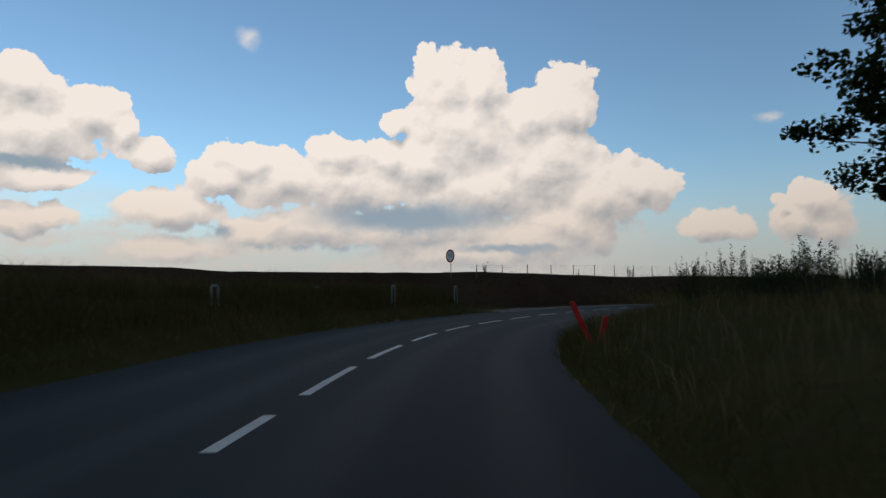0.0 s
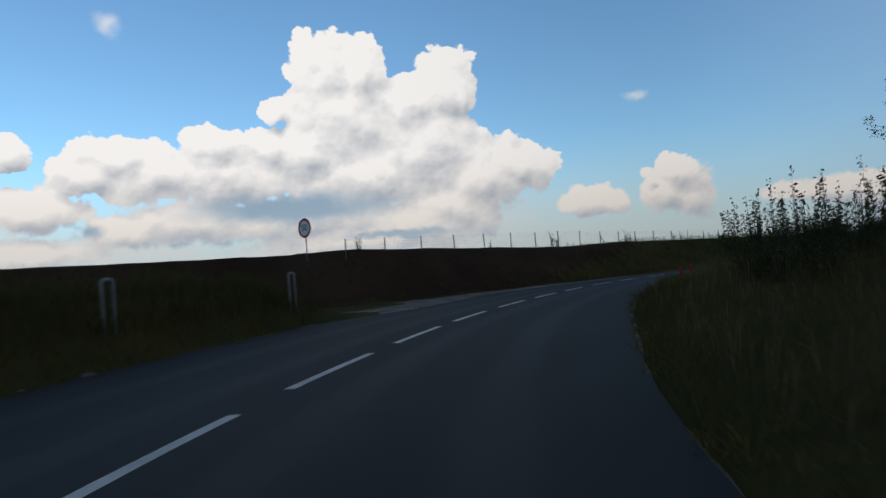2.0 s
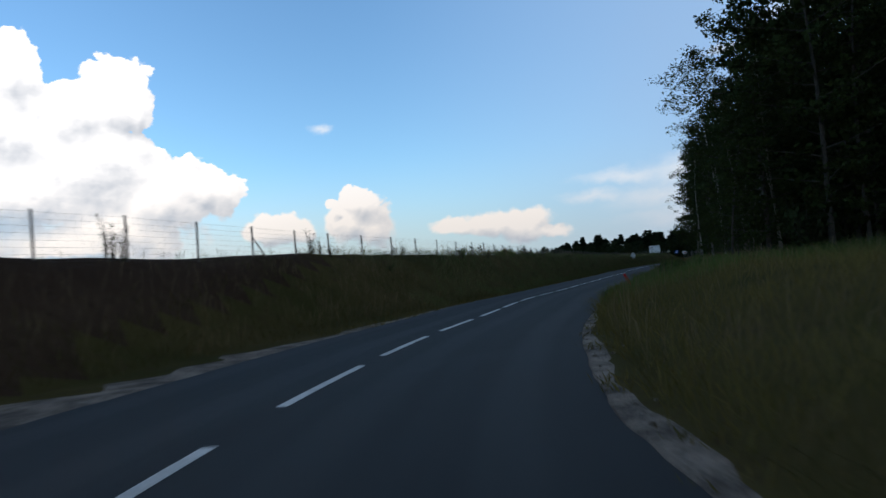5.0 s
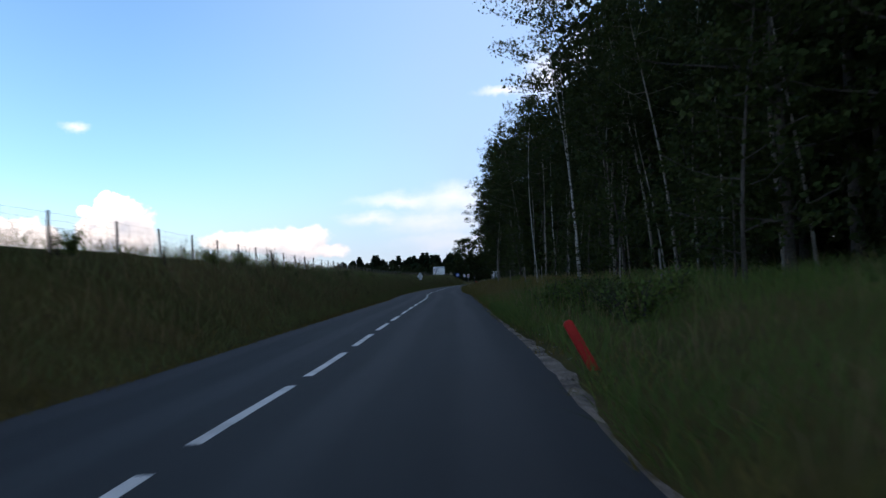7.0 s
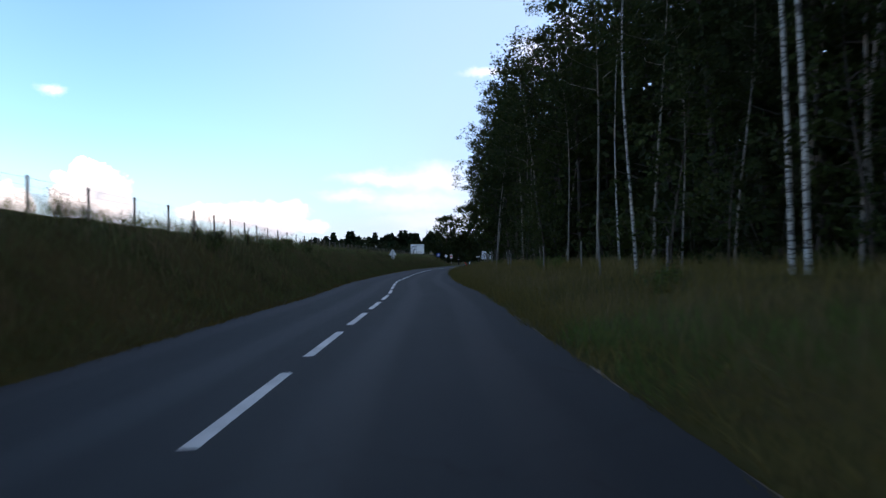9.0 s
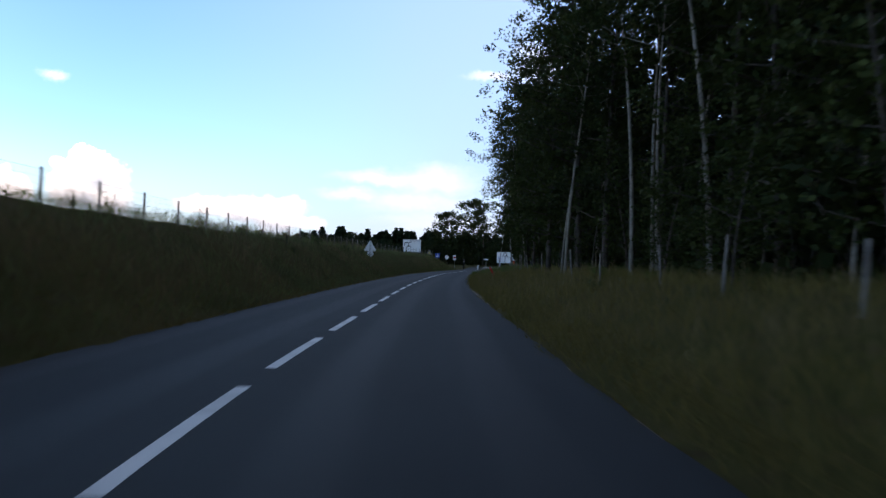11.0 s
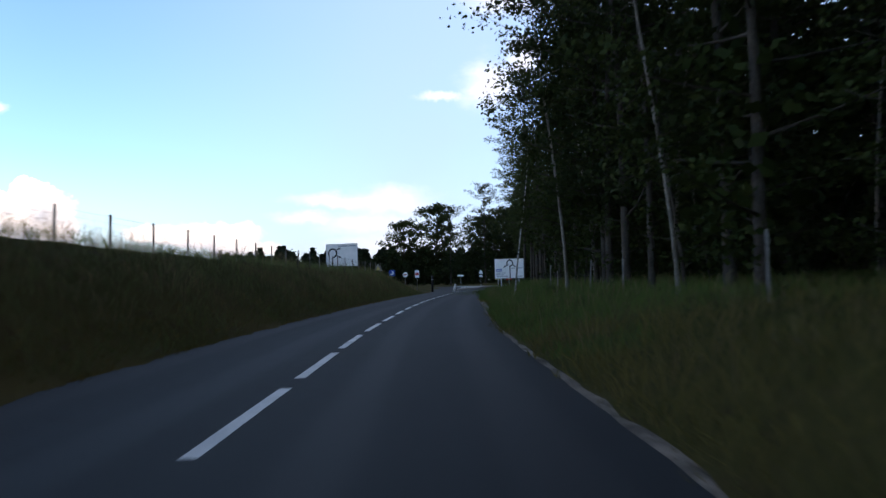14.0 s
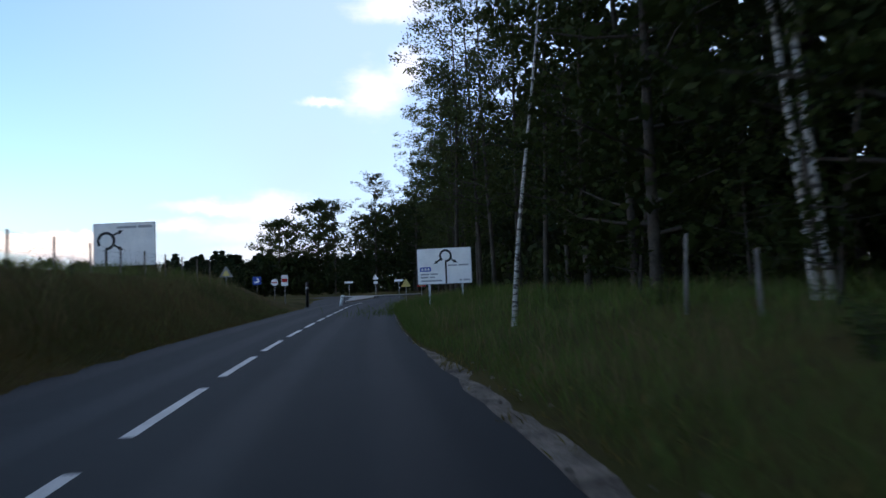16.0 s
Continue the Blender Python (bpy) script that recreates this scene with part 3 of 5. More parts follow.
def build_road():
    def ragged(f, sign, k):
        return lambda s: sign * (float(f(s)) + 0.05 * noise.noise((s * 0.8, k, 0)) + 0.04 * noise.noise((s * 2.7, k, 3)))

    road = strip("road", -70, 325, ragged(edge_right, -1, 1), ragged(edge_left, 1, 2), 0.0, ASPHALT, 0.5, 10, 0.012)
    tagged(road, "worn dark asphalt two-lane country road", "road", kind="structure")

    def shoulder(f, sign, k, wide):
        return (lambda s: sign * (float(f(s)) - 0.15)), (lambda s: sign * (float(f(s)) + wide(s) * (0.7 + 0.5 * noise.noise((s * 0.35, k, 0)) + 0.45 * noise.noise((s * 1.3, k, 2)))))

    wl = lambda s: float(np.interp(s, [0, 40, 45, 48, 52, 60, 65, 70, 76, 84, 92, 262], [0.05, 0.1, 0.5, 3.6, 4.6, 4.2, 3.0, 1.9, 1.1, 0.5, 0.1, 0.05]))
    a, b = shoulder(edge_right, -1, 7, shoulder_right)
    ob = strip("shoulder", -70, 318, a, b, -0.022, GRAVEL, 0.4, 3, 0.03)
    tagged(ob, "pale gravel shoulder broken along the asphalt edge", "road shoulder", kind="structure")
    a, b = shoulder(edge_left, 1, 9, wl)
    ob = strip("shoulder", -70, 318, a, b, -0.022, GRAVEL, 0.4, 5, 0.03)
    tagged(ob, "pale gravel apron and shoulder beside the road", "road shoulder", kind="structure")


def build_track():
    """The pale field track that climbs along the foot of the ploughed slope."""
    pts = CREST[(CREST[:, 0] > -62) & (CREST[:, 0] < -15)]
    t = np.gradient(pts, axis=0)
    t /= np.linalg.norm(t, axis=1)[:, None]
    out = np.stack([t[:, 1], -t[:, 0]], 1)
    rows = [pts + out * d for d in (2.05, 2.4, 2.75)]
    verts = np.stack([np.c_[r, heights(r) + 0.04] for r in rows], 1).reshape(-1, 3)
    faces = [(3 * i + k, 3 * i + k + 1, 3 * i + k + 4, 3 * i + k + 3) for i in range(len(pts) - 1) for k in range(2)]
    ob = new("field_track", mesh_from("field_track", verts, faces, GRAVEL))
    tagged(ob, "pale gravel track along the ploughed field", "track", kind="structure")


def dash_starts():
    knots = [(3, 13.8), (10, 43.88), (11, 48.4), (14, 62.1), (15, 66.7), (18, 79.1), (22, 94.5), (25, 107.25), (30, 128.6), (37, 157.3), (46, 196.8), (48, 204.35), (55, 233.7)]
    k = np.arange(-14, 66)
    n, v = [a for a, _ in knots], [b for _, b in knots]
    out = np.interp(k, n, v)
    out = np.where(k < 3, 13.8 - 4.333 * (3 - k), out)
    return np.where(k > 55, 233.7 + 4.333 * (k - 55), out)


def build_markings():
    mark = tagged(new("road_marking"), "dashed white centre line painted on asphalt", "road marking", kind="structure")
    for s0 in dash_starts():
        verts, faces = [], []
        worn = 1.45 if 13 < s0 < 14 else 0.0     # the first one has lost its near half
        for k in range(7):
            s = s0 + worn + (3.0 - worn) * k / 6
            for o in (-0.065, 0.065):
                verts.append(tuple(at_road(s, o + 0.006 * noise.noise((s * 3, o * 50, 0)), 0.004)))
        faces = [(2 * k, 2 * k + 1, 2 * k + 3, 2 * k + 2)[::-1] for k in range(6)]
        child(new("dash", mesh_from("dash", verts, faces, PAINT)), mark)


build_ground()
build_road()
build_track()
build_markings()

# ------------------------------------------------------------------ trees and plants


def leaf_cloud(rng, centres, spread, count, size, droop=0.0, flat=0.7, core=None):
    """Small leaves scattered round the centres: vertices, faces and normals that follow the clumps and the crown."""
    n = count
    pick = rng.integers(0, len(centres), n)
    c = centres[pick]
    sp = spread if np.isscalar(spread) else spread[pick][:, None]
    way = rng.normal(0, 1, (n, 3))
    way *= (rng.uniform(0, 1, n) ** 0.42 / np.linalg.norm(way, axis=1))[:, None] * 1.75
    pos = c + way * np.array([1, 1, flat]) * sp
    a = rng.normal(0, 1, (n, 3))
    a[:, 2] = a[:, 2] * 0.6 - droop
    a /= np.linalg.norm(a, axis=1)[:, None]
    b = np.cross(a, rng.normal(0, 1, (n, 3)))
    b /= np.linalg.norm(b, axis=1)[:, None]
    L = size * rng.uniform(0.6, 1.3, n)[:, None]
    v = np.stack([pos - a * L * 0.5, pos + b * L * 0.33, pos + a * L * 0.5, pos - b * L * 0.33], 1)
    middle = centres.mean(0) if core is None else core
    crown = pos - middle
    crown /= np.linalg.norm(crown, axis=1)[:, None] + 1e-6
    out = 0.9 * crown + 0.55 * way + 0.35 * rng.normal(0, 1, (n, 3))
    out /= np.linalg.norm(out, axis=1)[:, None] + 1e-6
    own = np.cross(v[:, 1] - v[:, 0], v[:, 2] - v[:, 0])
    turned = (own * out).sum(1) < 0
    v[turned] = v[turned][:, ::-1]
    f = np.arange(4 * n).reshape(n, 4)
    return v.reshape(-1, 3), f, np.repeat(out, 4, axis=0)


def make_tree(name, seed, height, crown_base, crown_r, trunk_r, leaves, size, bark, leaf_mat, label, category="tree", limbs=22, bend=0.5, clump=0.75, top_r=0.25, droop=0.1, rise=0.45, low=0.18, dense=0):
    """A tree with a tapered trunk, limbs and a crown of leaf clumps; hidden away as the pattern for copies."""
    rng = np.random.default_rng(seed)
    ob = thing(name, pose(0, 0, 0), label, category)
    bm = bmesh.new()
    ph = rng.uniform(0, 6.28, 4)

    def axis(z):
        u = z / height
        return Vector((bend * (math.sin(2.2 * u + ph[0]) - math.sin(ph[0])) * u ** 0.5, bend * (math.sin(2.7 * u + ph[1]) - math.sin(ph[1])) * u ** 0.5, z))

    zs = [0.0, 0.25] + list(np.linspace(0.8, height * 0.96, 12))
    rad = [trunk_r * (1.35 if z == 0 else 1.1 if z < 0.5 else max(0.05, (1 - z / height) ** 0.8)) for z in zs]
    bm_tube(bm, [axis(z) - Vector((0, 0, 0.3 if z == 0 else 0)) for z in zs], rad, 9)
    twigs = bmesh.new()
    centres, spreads = [], []
    for k in range(limbs):
        u = (k + rng.uniform(0, 1)) / limbs
        z = crown_base + (height * 0.97 - crown_base) * u
        reach = crown_r * (math.sin(math.pi * (low + (0.9 - low) * u)) ** 0.8 * (1 - top_r) + top_r * (1 - u)) * rng.uniform(0.5, 1.2)
        a = 2.4 * k + rng.uniform(-0.5, 0.5)
        out = Vector((math.cos(a), math.sin(a), 0))
        base = axis(z)
        up = reach * rise * rng.uniform(0.5, 1.2)
        tips = [base + out * reach * w + Vector((0, 0, up * w ** 1.3)) + Vector(rng.normal(0, 0.12, 3)) * w for w in (0, 0.35, 0.7, 1.0)]
        r0 = max(0.02, trunk_r * 0.42 * (1 - z / height) ** 0.6)
        bm_tube(twigs, tips, [r0, r0 * 0.7, r0 * 0.4, 0.012], 4, False)
        for w in (0.45, 0.78, 1.0):
            for _ in range(2):
                p = base + out * reach * w + Vector((0, 0, up * w ** 1.3)) + Vector(rng.normal(0, 0.3, 3)) * (0.5 + 0.2 * reach)
                centres.append(tuple(p))
                spreads.append(clump * rng.uniform(0.45, 1.0))
    part("trunk", bm, bark, ob)
    tagged(part("branching", twigs, BARK if bark is BIRCH_BARK else bark, ob), "thin dark boughs", kind="stuff")
    v, f, n = leaf_cloud(rng, np.array(centres), np.array(spreads), leaves, size, droop, 0.6)
    if dense:
        # the heart of the crown, where the leaves close up
        hearts = np.array(centres)[0::6] * (0.65, 0.65, 1.0)
        v2, f2, n2 = leaf_cloud(rng, hearts, clump * 1.1, dense, size * 2.2, droop)
        v, f, n = np.r_[v, v2], np.r_[f, f2 + len(v)], np.r_[n, n2]
    child(new("crown", mesh_from("crown", v, f, leaf_mat, normals=n)), ob)
    return ob


def make_conifer(name, seed, height, spread, leaves, size, label):
    rng = np.random.default_rng(seed)
    ob = thing(name, pose(0, 0, 0), label, "conifer")
    bm = bmesh.new()
    bm_tube(bm, [(0, 0, -0.3), (0.05, 0, height * 0.4), (0, 0.05, height * 0.98)], [0.22, 0.15, 0.02], 7)
    part("trunk", bm, BARK, ob)
    u = rng.uniform(0.0, 1, leaves) ** 1.25
    a = rng.uniform(0, 6.283, leaves)
    r = spread * (1 - u ** 1.6) ** 0.7 * np.sqrt(rng.uniform(0.15, 1, leaves)) * (0.75 + 0.25 * np.sin(u * 46)) + 0.05
    c = np.stack([r * np.cos(a), r * np.sin(a), height * (0.1 + 0.9 * u) - 0.25 * r], 1)
    v, f, n = leaf_cloud(rng, c, 0.08, leaves, size, 0.3)
    child(new("crown", mesh_from("crown", v, f, NEEDLE, normals=n)), ob)
    return ob


def make_bush(name, seed, height, radius, leaves, size, mat, label, twigs=14, shoots=0):
    rng = np.random.default_rng(seed)
    ob = thing(name, pose(0, 0, 0), label, "bush")
    bm = bmesh.new()
    centres = []
    for k in range(twigs):
        a, out = rng.uniform(0, 6.283), radius * rng.uniform(0.2, 1.0)
        top = height * rng.uniform(0.55, 1.1)
        p = [(0.12 * math.cos(a), 0.12 * math.sin(a), -0.15), (0.5 * out * math.cos(a), 0.5 * out * math.sin(a), top * 0.55), (out * math.cos(a), out * math.sin(a), top)]
        bm_tube(bm, p, [0.022, 0.014, 0.004], 5, False)
        for w in np.linspace(0.15, 1, 9):
            q = np.array(p[0]) * (1 - w) ** 2 + 2 * np.array(p[1]) * w * (1 - w) + np.array(p[2]) * w * w
            centres.append(q)
    sprigs = []
    for k in range(shoots):
        a, out = rng.uniform(0, 6.283), radius * rng.uniform(0.1, 0.9)
        foot = np.array((out * math.cos(a), out * math.sin(a), height * 0.5))
        tip = foot + (rng.normal(0, 0.14), rng.normal(0, 0.14), height * rng.uniform(0.6, 1.05))
        bm_tube(bm, [foot, foot * 0.5 + tip * 0.5 + rng.normal(0, 0.03, 3), tip], [0.012, 0.008, 0.003], 4, False)
        sprigs += [foot + (tip - foot) * w for w in np.linspace(0.2, 1.0, 12)]
    tagged(part("stem", bm, BARK, ob), "thin dark branching stem", kind="stuff")
    v, f, n = leaf_cloud(rng, np.array(centres), 0.16 * radius, leaves, size)
    if shoots:
        v2, f2, n2 = leaf_cloud(rng, np.array(sprigs), 0.07, shoots * 34, size * 1.5)
        v, f, n = np.r_[v, v2], np.r_[f, f2 + len(v)], np.r_[n, n2]
    child(new("foliage", mesh_from("foliage", v, f, mat, normals=n)), ob)
    return ob


def place(pattern, x, y, turn=0.0, scale=1.0, label="", group="", sink=0.05, tilt=0.0):
    m = pose(x, y, z_at(x, y) - sink, tilt, 0, turn) @ Matrix.Scale(scale, 4)
    ob = copy_thing(pattern, m)
    return tagged(ob, label, group=group)


def drop_pattern(ob):
    for o in (*ob.children_recursive, ob):
        bpy.data.objects.remove(o)


def build_forest():
    rng = np.random.default_rng(11)
    broad = [make_tree("broadleaf_tree", 21, 19, 1.6, 5.2, 0.17, 7000, 0.20, BARK, LEAF, "tall dark green broadleaf tree at the forest edge", limbs=32, clump=0.5, low=0.1, dense=760),
             make_tree("broadleaf_tree", 22, 21, 2.6, 5.6, 0.18, 7200, 0.21, BARK, LEAF_COOL, "tall dark green broadleaf tree at the forest edge", limbs=34, clump=0.52, low=0.08, dense=760),
             make_tree("broadleaf_tree", 23, 17, 1.2, 4.8, 0.15, 6600, 0.195, BARK, LEAF, "dark green broadleaf tree with low boughs", limbs=30, rise=0.3, clump=0.5, dense=700)]
    airy = [make_tree("airy_tree", 25, 20, 4.5, 4.4, 0.14, 5200, 0.175, BARK, LEAF_BRIGHT, "tall airy tree with open crown, sky light in its leaf colour", limbs=26, clump=0.5, low=0.12),
            make_tree("airy_tree", 26, 18, 3.5, 4.2, 0.13, 5000, 0.17, BARK, LEAF_BRIGHT, "tall airy tree with open crown, sky light in its leaf colour", limbs=24, clump=0.48, low=0.12, bend=-0.6)]
    birch = [make_tree("birch_tree", 31, 18, 8.5, 3.0, 0.075, 3000, 0.18, BIRCH_BARK, LEAF, "slender birch with white black-marked bark", limbs=20, bend=0.9, clump=0.6, droop=0.5, rise=0.35),
             make_tree("birch_tree", 32, 17, 7.5, 2.8, 0.07, 3000, 0.18, BIRCH_BARK, LEAF, "slender birch with white black-marked bark", limbs=20, bend=-0.7, clump=0.6, droop=0.5, rise=0.35)]
    poles = [make_tree("young_tree", 41, 17, 9.0, 3.0, 0.095, 2600, 0.22, PALE_BARK, LEAF, "thin pale-barked forest tree with high crown", limbs=18, bend=0.8, clump=0.7),
             make_tree("young_tree", 42, 15, 8.0, 2.6, 0.07, 2200, 0.22, PALE_BARK, LEAF_COOL, "thin pale-barked forest tree with high crown", limbs=16, bend=-0.9, clump=0.7)]
    inner = [make_tree("forest_tree", 51, 20, 2.0, 5.0, 0.20, 1100, 0.62, BARK, LEAF_COOL, "dark tree deep inside the forest", limbs=24, clump=0.9),
             make_tree("forest_tree", 52, 18, 1.5, 4.6, 0.18, 1100, 0.62, BARK, NEEDLE, "dark tree deep inside the forest", limbs=24, clump=0.9)]
    under = [make_bush("undergrowth", 61, 3.2, 1.7, 300, 0.38, LEAF_COOL, "dark leafy undergrowth below the trees"),
             make_bush("undergrowth", 62, 2.4, 1.5, 290, 0.33, LEAF, "dark leafy undergrowth below the trees")]
    hedge = [make_bush("hedge_bush", 71, 2.3, 1.5, 2000, 0.075, LEAF, "ragged wild hedge bush with leafy upright shoots", 18, 16),
             make_bush("hedge_bush", 72, 1.95, 1.3, 1800, 0.075, LEAF_COOL, "ragged wild hedge bush with leafy upright shoots", 18, 14)]

    def row(patterns, s0, s1, gap, off, jitter, group, scale=(0.85, 1.12)):
        s = s0
        while s < s1:
            o = -(off + rng.uniform(-jitter, jitter))
            p = at_road(s + rng.uniform(-1.2, 1.2), o)
            place(patterns[rng.integers(len(patterns))], p.x, p.y, rng.uniform(0, 360), rng.uniform(*scale), group=group)
            s += gap * rng.uniform(0.75, 1.25)

    sapling = make_tree("sapling", 24, 7.5, 0.5, 2.0, 0.06, 1800, 0.17, BARK, LEAF, "young broadleaf sapling at the forest edge", limbs=18, clump=0.45)
    place(broad[0], 49.9, 61.8, 40, 0.95, group="forest edge trees")
    place(broad[2], 51.0, 65.7, 90, 0.95, group="forest edge trees")
    place(sapling, 48.2, 66.2, 110, 1.0, group="young edge trees")
    s = 100.0
    while s < 322:
        off = float(np.interp(s, [100, 131, 137, 153, 160, 185, 222, 232, 250, 262, 322], [15.5, 15.5, 18.5, 18.0, 13.4, 9.9, 9.0, 10.0, 10.0, 8.8, 9.0])) + rng.uniform(-0.8, 0.8)
        p = at_road(s, -off)
        kind = airy if s > 246 or (s > 128 and rng.uniform() < 0.3) else broad
        place(kind[rng.integers(len(kind))], p.x, p.y, rng.uniform(0, 360), rng.uniform(0.9, 1.08), group="airy edge trees" if kind is airy else "forest edge trees")
        if s < 240 and not 131 < s < 154:
            p = at_road(s + 2.0, -rng.uniform(8.6, 11.0))
            place(sapling, p.x, p.y, rng.uniform(0, 360), rng.uniform(0.5, 1.1), group="young edge trees", label="young broadleaf sapling at the forest edge")
        s += 4.3 * rng.uniform(0.75, 1.25)
    row(poles, 104, 240, 7.5, 12.5, 2.2, "thin forest trees", (0.75, 1.1))
    for s, o, sc in ((190, 8.2, 0.98), (224, 9.0, 0.95), (247, 9.4, 0.95), (288, 8.2, 1.12)):
        p = at_road(s, -o)
        place((airy if s > 240 else broad)[int(s) % 2], p.x, p.y, rng.uniform(0, 360), sc, group="airy edge trees" if s > 240 else "forest edge trees")
    place(airy[0], 181.5, 151.5, 210, 1.0, group="airy edge trees")
    row(inner, 102, 330, 7.0, 16.5, 1.5, "inner forest trees", (0.95, 1.2))
    row(inner, 100, 330, 4.6, 20.5, 2.0, "inner forest trees")
    row(inner, 98, 330, 4.8, 26.5, 2.0, "inner forest trees", (0.95, 1.25))
    row(poles, 103, 136, 3.2, 11.0, 1.3, "thin forest trees", (0.55, 0.8))
    row(inner, 96, 330, 6.5, 40.0, 2.0, "inner forest trees", (0.9, 1.2))
    row(under, 96, 330, 6.0, 37.0, 1.5, "forest undergrowth", (2.2, 3.0))
    row(under, 100, 330, 2.4, 13.0, 1.4, "forest undergrowth", (0.6, 1.5))
    row(under, 100, 330, 3.2, 19.0, 1.6, "forest undergrowth", (1.2, 1.9))
    row(under, 98, 300, 3.0, 30.0, 2.0, "forest undergrowth", (1.8, 2.6))
    # the birches and thin trunks that stand out
    for x, y, k, turn, sc in ((73.4, 85.0, 0, 20, 0.72), (69.2, 79.9, 0, 140, 1.05), (69.9, 80.3, 1, 70, 1.08),
                              (87.4, 90.6, 1, 300, 0.9)):
        place(birch[k], x, y, turn, sc, group="birches")
    for x, y, k, turn, sc in ((110.6, 108.4, 0, 0, 1.1), (109.1, 106.8, 1, 80, 1.15), (111.7, 107.8, 0, 160, 1.0), (105.0, 103.8, 0, 30, 1.15),
                              (115.2, 113.8, 1, 200, 0.85), (113.2, 112.7, 0, 270, 0.9), (148.6, 134.9, 0, 90, 0.9), (138.5, 128.0, 1, 10, 1.0)):
        place(poles[k], x, y, turn, sc, group="thin forest trees")
    pair = make_tree("birch_tree", 36, 17, 9.0, 2.6, 0.09, 3200, 0.16, BIRCH_BARK, LEAF, "slender birch with white black-marked bark, leaning to the road", limbs=18, bend=0.12, clump=0.6, droop=0.5, rise=0.35)
    for x, y, tilt in ((155.17, 135.69, 4.4), (155.2, 135.46, 4.0)):
        place(pair, x, y, 201, 0.95, group="birches", tilt=tilt)
    drop_pattern(pair)
    leaning = make_tree("leaning_birch", 35, 9.5, 7.0, 1.2, 0.062, 700, 0.15, BIRCH_BARK, LEAF, "young leaning birch with thin white trunk beside the road sign", limbs=9, bend=0.35, clump=0.4)
    place(leaning, 157.2, 141.4, 60, 1.0, tilt=3)
    drop_pattern(leaning)
    # the oak over the verge, and the hedge
    oak = make_tree("oak_tree", 81, 11.5, 2.7, 4.5, 0.30, 36000, 0.20, BARK, LEAF, "spreading dark oak hanging over the verge", limbs=50, rise=0.1, clump=0.56, dense=3000)
    place(oak, 14.15, 16.9, 75, 1.0, sink=0.4)
    for k in range(16):
        u = k / 15
        p = at_road(33 + 27 * u, -(10.2 + 1.2 * math.sin(5 * u)))
        place(hedge[k % 2], p.x + rng.uniform(-0.6, 0.6), p.y + rng.uniform(-0.6, 0.6), rng.uniform(0, 360), rng.uniform(0.40, 0.62), group="hedge bushes")
    for x, y, sc in ((10.4, 28.2, 0.85), (10.6, 26.4, 0.8), (10.8, 24.8, 0.85), (11.3, 23.2, 0.75), (11.0, 30.2, 0.8), (11.6, 32.0, 0.85), (12.4, 27.0, 0.9), (12.6, 24.0, 0.85)):
        place(hedge[int(y) % 2], x, y, 40 * x, 0.70 * sc, group="hedge bushes")
    for k in range(14):
        p = at_road(28 + 2.5 * k, -(14.0 + rng.uniform(-1, 1.5)))
        place(hedge[k % 2], p.x, p.y, rng.uniform(0, 360), rng.uniform(0.48, 0.72), group="hedge bushes", label="dark leafy bush behind the hedge")
    # far trees
    fir = [make_conifer("conifer", 91, 13, 4.6, 850, 1.4, "dark far conifer in a wood beyond the field"), make_conifer("conifer", 92, 11.5, 5.0, 850, 1.4, "dark far conifer in a wood beyond the field")]
    for k in range(84):
        u = k / 83
        x, y = 336 + 92 * u + rng.uniform(-9, 9), 388 - 92 * u + rng.uniform(-9, 9)
        place(fir[k % 2], x, y, rng.uniform(0, 360), rng.uniform(1.2, 1.5) * (0.75 + 0.3 * min(1, 3 * u)), group="far conifers")
    far = make_tree("far_oak", 95, 22, 5.0, 8.0, 0.5, 5200, 0.68, BARK, LEAF, "large round far oak beyond the roundabout", limbs=34, clump=1.25)
    for x, y, sc in ((299, 233, 1.12), (293, 241, 0.9), (308, 222, 0.95), (302, 214, 0.9), (293, 206, 0.95), (286, 198, 0.9), (281, 189, 0.95), (275, 180, 1.0), (268, 170, 1.0), (310, 205, 1.0), (300, 194, 1.0), (318, 214, 0.9), (292, 182, 1.0), (258, 164, 1.0)):
        place(far, x, y, rng.uniform(0, 360), sc, group="far trees")
    for x, y, sc in ((276, 204, 1.25), (280, 197, 1.2), (272, 212, 1.0), (270, 192, 1.3), (268, 183, 1.25)):
        place(broad[k % 2], x, y, rng.uniform(0, 360), sc, group="far trees", label="tall thin-crowned tree beyond the roundabout")
    # the dark thicket that closes the view beyond the roundabout
    copse = make_tree("copse_tree", 96, 9.0, 0.3, 4.6, 0.2, 1100, 0.8, BARK, LEAF_COOL, "dark round tree in a copse beyond the roundabout", limbs=22, clump=1.1, rise=0.2)
    arc, _ = spline([(215, 290), (245, 268), (272, 250), (290, 232), (292, 214), (284, 200), (277, 188), (270, 176), (258, 162), (240, 150)], 3.2)
    for k, (x, y) in enumerate(arc):
        place(under[k % 2], x + rng.uniform(-1, 1), y + rng.uniform(-1, 1), rng.uniform(0, 360), rng.uniform(1.6, 2.3), group="far bushes", label="dense dark bush beyond the roundabout")
        if k % 2:
            place(copse, x + 5 + rng.uniform(-2, 2), y + 2 + rng.uniform(-2, 2), rng.uniform(0, 360), rng.uniform(0.85, 1.15), group="far copse")
    # bushes at the fence
    for s, o, sc in ((118, 8.0, 0.28), (121, 7.6, 0.32), (124, 8.2, 0.28), (158, 8.2, 0.25), (172, 7.6, 0.25)):
        p = at_road(s, o)
        place(hedge[0], p.x, p.y, rng.uniform(0, 360), sc, group="fence bushes", label="small scrubby bush at the fence")
